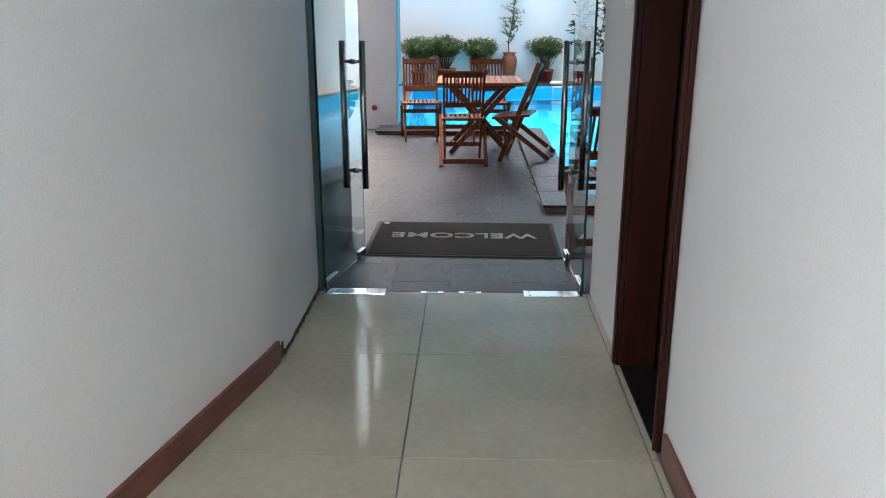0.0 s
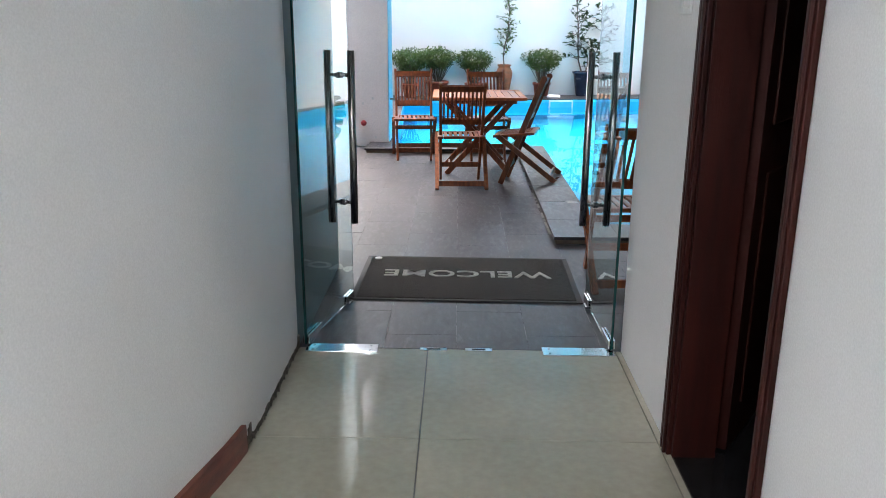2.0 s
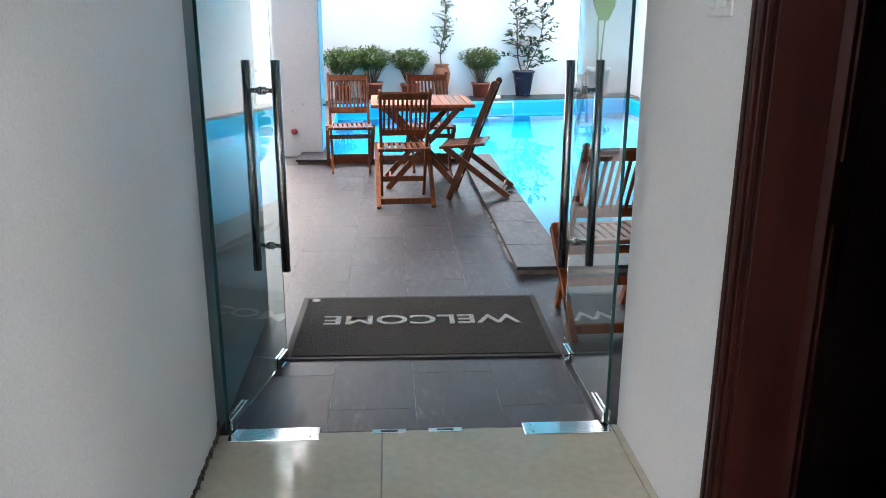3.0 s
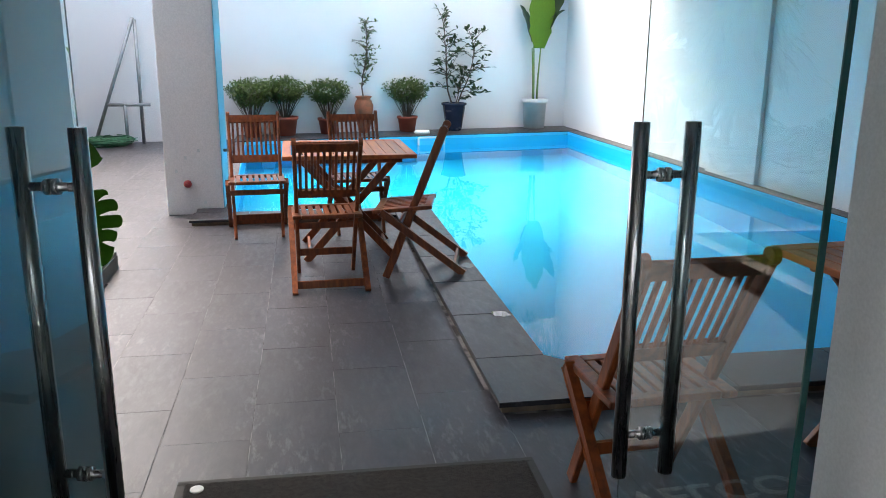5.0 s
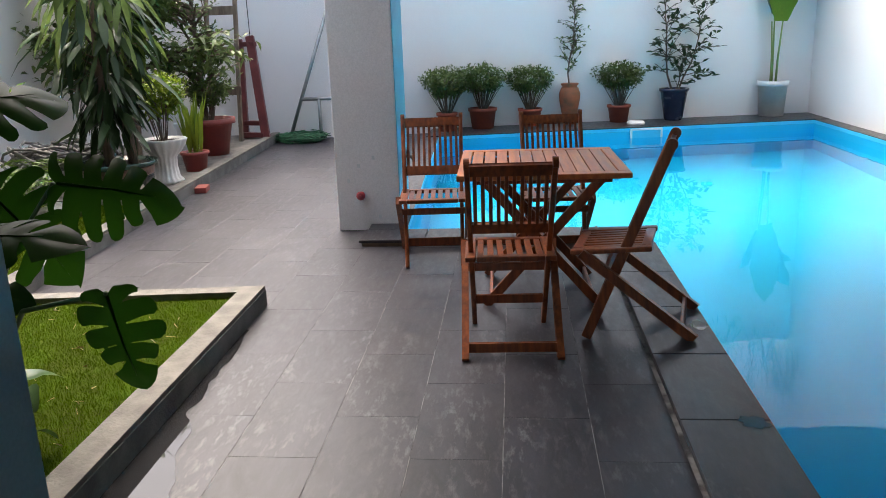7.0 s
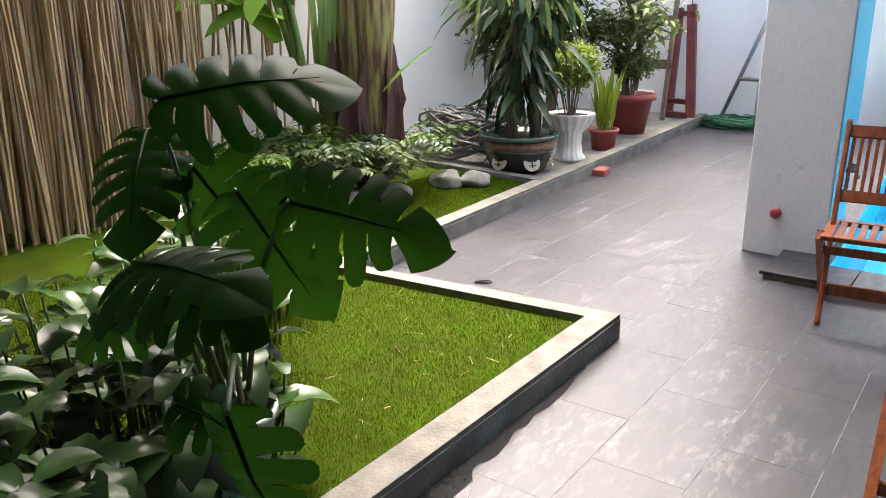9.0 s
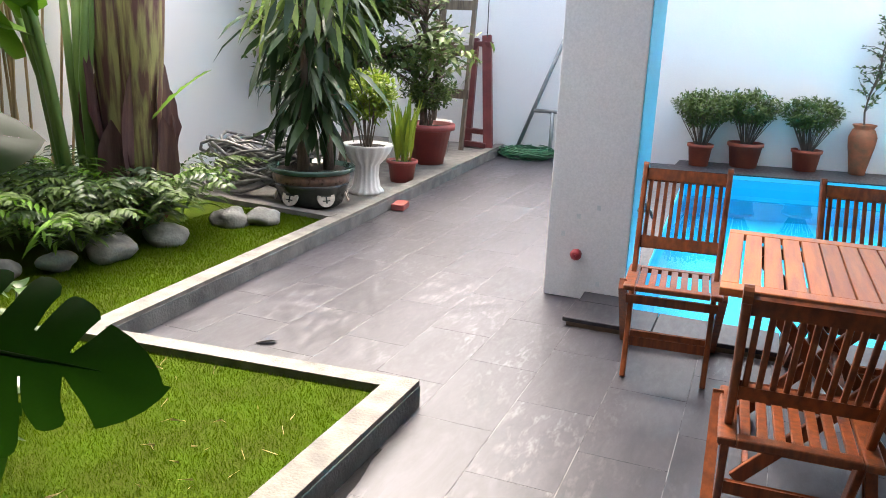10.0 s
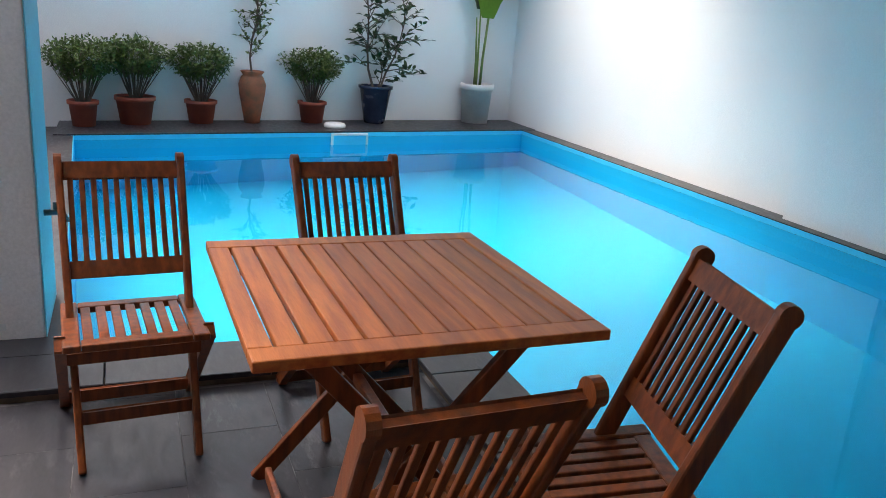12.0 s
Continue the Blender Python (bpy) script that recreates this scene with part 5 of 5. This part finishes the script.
# ferns and groundcover round the banana
fern = thing("fern_clump", pose(-4.0, 5.45, 0.08), "dense clump of arching green ferns round the banana", "fern")
for k, m in enumerate((L_FERN, L_FERN, L_DARK, L_BRIGHT)):
    leaves = []
    for f in range(46 if k < 3 else 12):
        x, y = rnd.uniform(-0.65, 0.35), rnd.uniform(-0.85, 0.50)
        a, ln = rnd.uniform(0, 6.3), rnd.uniform(0.35, 0.65)
        d = Vector((math.cos(a), math.sin(a), 0))
        for i in range(16):
            s = i / 15
            p0 = Vector((x, y, 0.15)) + d * ln * s + Vector((0, 0, ln * (1.1 * s - 0.75 * s * s) * 1.3))
            for sg in (-1, 1):
                e = d.cross(Vector((0, 0, 1))) * sg + d * 0.5
                leaves.append((p0, e, 0.13 * (1 - 0.7 * s) + 0.015, 0.026, 0.4))
    leafy("fronds", leaves, m, fern)
for i, (x, y, s) in enumerate(((-3.62, 5.42, 0.13), (-3.56, 6.02, 0.13), (-3.40, 6.16, 0.12), (-3.75, 4.68, 0.11), (-3.66, 4.98, 0.14), (-3.80, 5.16, 0.10), (-3.90, 4.45, 0.10))):
    bm = bmesh.new()
    bmesh.ops.create_icosphere(bm, subdivisions=3, radius=s)
    for v in bm.verts:
        v.co *= 1 + 0.35 * noise.noise(v.co * 9 + Vector((i * 7.0, 0, 0)))
        v.co.z *= 0.62
    o = tagged(mesh_ob("rock", bm, M_ROCK, True), "rounded grey garden stone at the edge of the planting", "rock", "edging stones")
    o.matrix_world = pose(x, y, 0.08 + s * 0.35, 0, 0, i * 50)

# puddle along the kerb
def wet_width(y):
    """How far the water reaches from the kerb: wide by the house, a thin strip farther on."""
    return min(1.0, (3.84 - y) / 0.8) * (0.075 + 0.17 * max(0.0, 1 - abs(y - 2.15) / 0.75) ** 0.7 + 0.07 * noise.noise(Vector((y * 3.1, 0.4, 0))) + 0.03 * noise.noise(Vector((y * 11, 2.4, 0))))


ys = [1.25 + 0.03 * k for k in range(87)]
bm = bmesh.new()
rows = [(bm.verts.new((-1.304, y, 0.0022)), bm.verts.new((-1.30 + max(0.012, wet_width(y)), y, 0.0022))) for y in ys]
for a, b in zip(rows, rows[1:]):
    bm.faces.new((a[0], a[1], b[1], b[0]))
setting("puddle", bm, M_PUDDLE, "thin puddle of water along the kerb", "puddle")
for n, (cx, cy, rx, ry) in enumerate(((0.90, 2.80, 0.05, 0.045), (0.91, 3.75, 0.035, 0.06))):
    bm = bmesh.new()
    ring = []
    for k in range(28):
        a = 2 * math.pi * k / 28
        r = 1 + 0.5 * noise.noise(Vector((2.5 * math.cos(a), 2.5 * math.sin(a), n * 5.0 + 1.3)))
        ring.append((min(0.955, cx + rx * r * math.cos(a)), cy + ry * r * math.sin(a)))
    bm.faces.new([bm.verts.new((x, y, Z_COP + 0.002)) for x, y in ring])
    setting("puddle", bm, M_PUDDLE, "small wet patch on the pool coping", "puddle")

# lawn blades
vs, fs = [], []
while len(fs) < 230000:
    x, y = rnd.uniform(-3.9, -1.42), rnd.uniform(1.3, 6.5)
    if y > 4.09 + 0.09 * (x + 1.4) and x > kerb_x(y) - 0.14:
        continue
    h, a, lean = rnd.uniform(0.005, 0.020), rnd.uniform(0, 6.3), rnd.uniform(0.0, 0.02)
    c, s = math.cos(a) * 0.0018, math.sin(a) * 0.0018
    n = len(vs)
    vs += [(x - c, y - s, 0.073), (x + c, y + s, 0.073), (x + lean * math.sin(a * 3), y + lean * math.cos(a * 3), 0.080 + h)]
    fs.append((n, n + 1, n + 2))
me = bpy.data.meshes.new("grass")
me.from_pydata(vs, [], fs)
me.materials.append(L_GRASS)
tagged(new("grass", me), "short trimmed grass blades on the lawn", "grass", kind="stuff")

# dry clippings lying on the grass
vs, fs = [], []
for k in range(70):
    x, y, a, ln = rnd.uniform(-2.9, -1.5), rnd.uniform(2.4, 3.95), rnd.uniform(0, 6.3), rnd.uniform(0.015, 0.06)
    c, s_, n = math.cos(a), math.sin(a), len(vs)
    vs += [(x - s_ * 0.0010, y + c * 0.0010, 0.097), (x + s_ * 0.0010, y - c * 0.0010, 0.097), (x + c * ln + s_ * 0.0008, y + s_ * ln - c * 0.0008, 0.101 + rnd.uniform(0, 0.012)), (x + c * ln - s_ * 0.0008, y + s_ * ln + c * 0.0008, 0.101)]
    fs.append((n, n + 1, n + 2, n + 3))
me = bpy.data.meshes.new("grass_clippings")
me.from_pydata(vs, [], fs)
me.materials.append(M_REED)
tagged(new("grass_clippings", me), "dry straw-coloured clippings strewn on the lawn", "clippings", kind="stuff")

# ---- paving, laid last ----
def tile_mesh(name, w, l, t, bevel, material):
    bm = boxed(-w / 2, w / 2, -l / 2, l / 2, -t, 0)
    bmesh.ops.bevel(bm, geom=[e for e in bm.edges if all(v.co.z > -1e-6 for v in e.verts)], offset=bevel, segments=1, affect="EDGES")
    me = bpy.data.meshes.new(name)
    bm.to_mesh(me)
    bm.free()
    me.materials.append(material)
    return me


def lay(name, me, parent, x, y, z, rz=0.0):
    o = new(name, me)
    o.parent = parent
    o.location = (x, y, z)
    o.rotation_euler = (rnd.uniform(-0.0008, 0.0008), rnd.uniform(-0.0008, 0.0008), rz)
    return o


floor = tagged(thing("floor", pose(0, 0, 0), "cream polished porcelain tiled corridor floor", "floor"), kind="structure")
for j in range(9):
    y1 = -0.002 if j == 0 else 0.035 - 0.832 * j
    y0 = 0.035 - 0.832 * (j + 1)
    for x0, x1 in ((-0.955, -0.1225), (-1.79, -0.959), (-0.1185, 0.708), (0.712, RX)):
        if x1 - x0 < 0.1:
            me = tile_mesh("tile", x1 - x0, y1 - y0 - 0.003, 0.008, 0.0012, M_PORC)
        else:
            me = tile_mesh("tile", x1 - x0, y1 - y0 - 0.003, 0.008, 0.0012, M_PORC)
        o = new("tile", me)
        o.parent, o.location = floor, ((x0 + x1) / 2, (y0 + y1) / 2, 0)

paving = tagged(thing("pavement", pose(0, 0, 0), "dark grey rectangular slate paving, worn and scuffed", "paving"), kind="structure")
TW, TL = 0.325, 0.61
slabs = {}
for i in range(-11, 16):
    for j in range(-1, 21):
        x0, y0 = 0.005 + TW * i, 2.61 + TL * (j - 4.5) + (0.3 if i % 2 else 0.0)
        x1, y1 = x0 + TW, y0 + TL
        y0 = max(y0, 0.002)
        if x0 > 0.63:
            y1 = min(y1, 1.751)
        elif x1 > 0.64:
            if y0 > 1.7:
                x1 = 0.634
        if x1 > -1.03 and x0 > -1.1:
            y1 = min(y1, 5.381)
        if y1 - y0 < 0.02 or x0 > 4.5 or y0 > far_y(x1) or (x1 < -1.40 and y1 < 4.0) or x1 < kerb_x(y0) - 0.02:
            continue
        key = (round(x1 - x0, 3), round(y1 - y0, 3))
        if key not in slabs:
            slabs[key] = tile_mesh("slate_tile", key[0] - 0.0026, key[1] - 0.0020, 0.012, 0.0006, M_SLATE)
        lay("slate_tile", slabs[key], paving, (x0 + x1) / 2, (y0 + y1) / 2, 0.0)

coping = tagged(thing("pool_coping", pose(0, 0, 0), "dark slate coping slabs round the pool, slightly raised", "coping"), kind="structure")


def coping_slab(x0, x1, y0, y1):
    o = new("coping_slab", tile_mesh("coping_slab", x1 - x0 - 0.004, y1 - y0 - 0.004, 0.022, 0.003, M_COPING))
    o.parent, o.location = coping, ((x0 + x1) / 2, (y0 + y1) / 2, Z_COP)


y = 2.22
while y < 5.6:
    coping_slab(0.638, 0.962, y, min(5.69, y + 0.6))
    y += 0.6
x = 1.07
while x < 4.3:
    coping_slab(x, min(x + 0.6, 4.365), 1.755, 2.112)
    x += 0.6
bm = prism(bmesh.new(), [(0.638, 1.755), (1.068, 1.755), (1.068, 2.11), (0.96, 2.218), (0.638, 2.218)], Z_COP - 0.022, Z_COP)
part("coping_slab", bm, M_COPING, coping)
x = 0.636
while x > -0.9:
    coping_slab(max(-1.02, x - 0.6), x, 5.385, 5.69)
    x -= 0.6
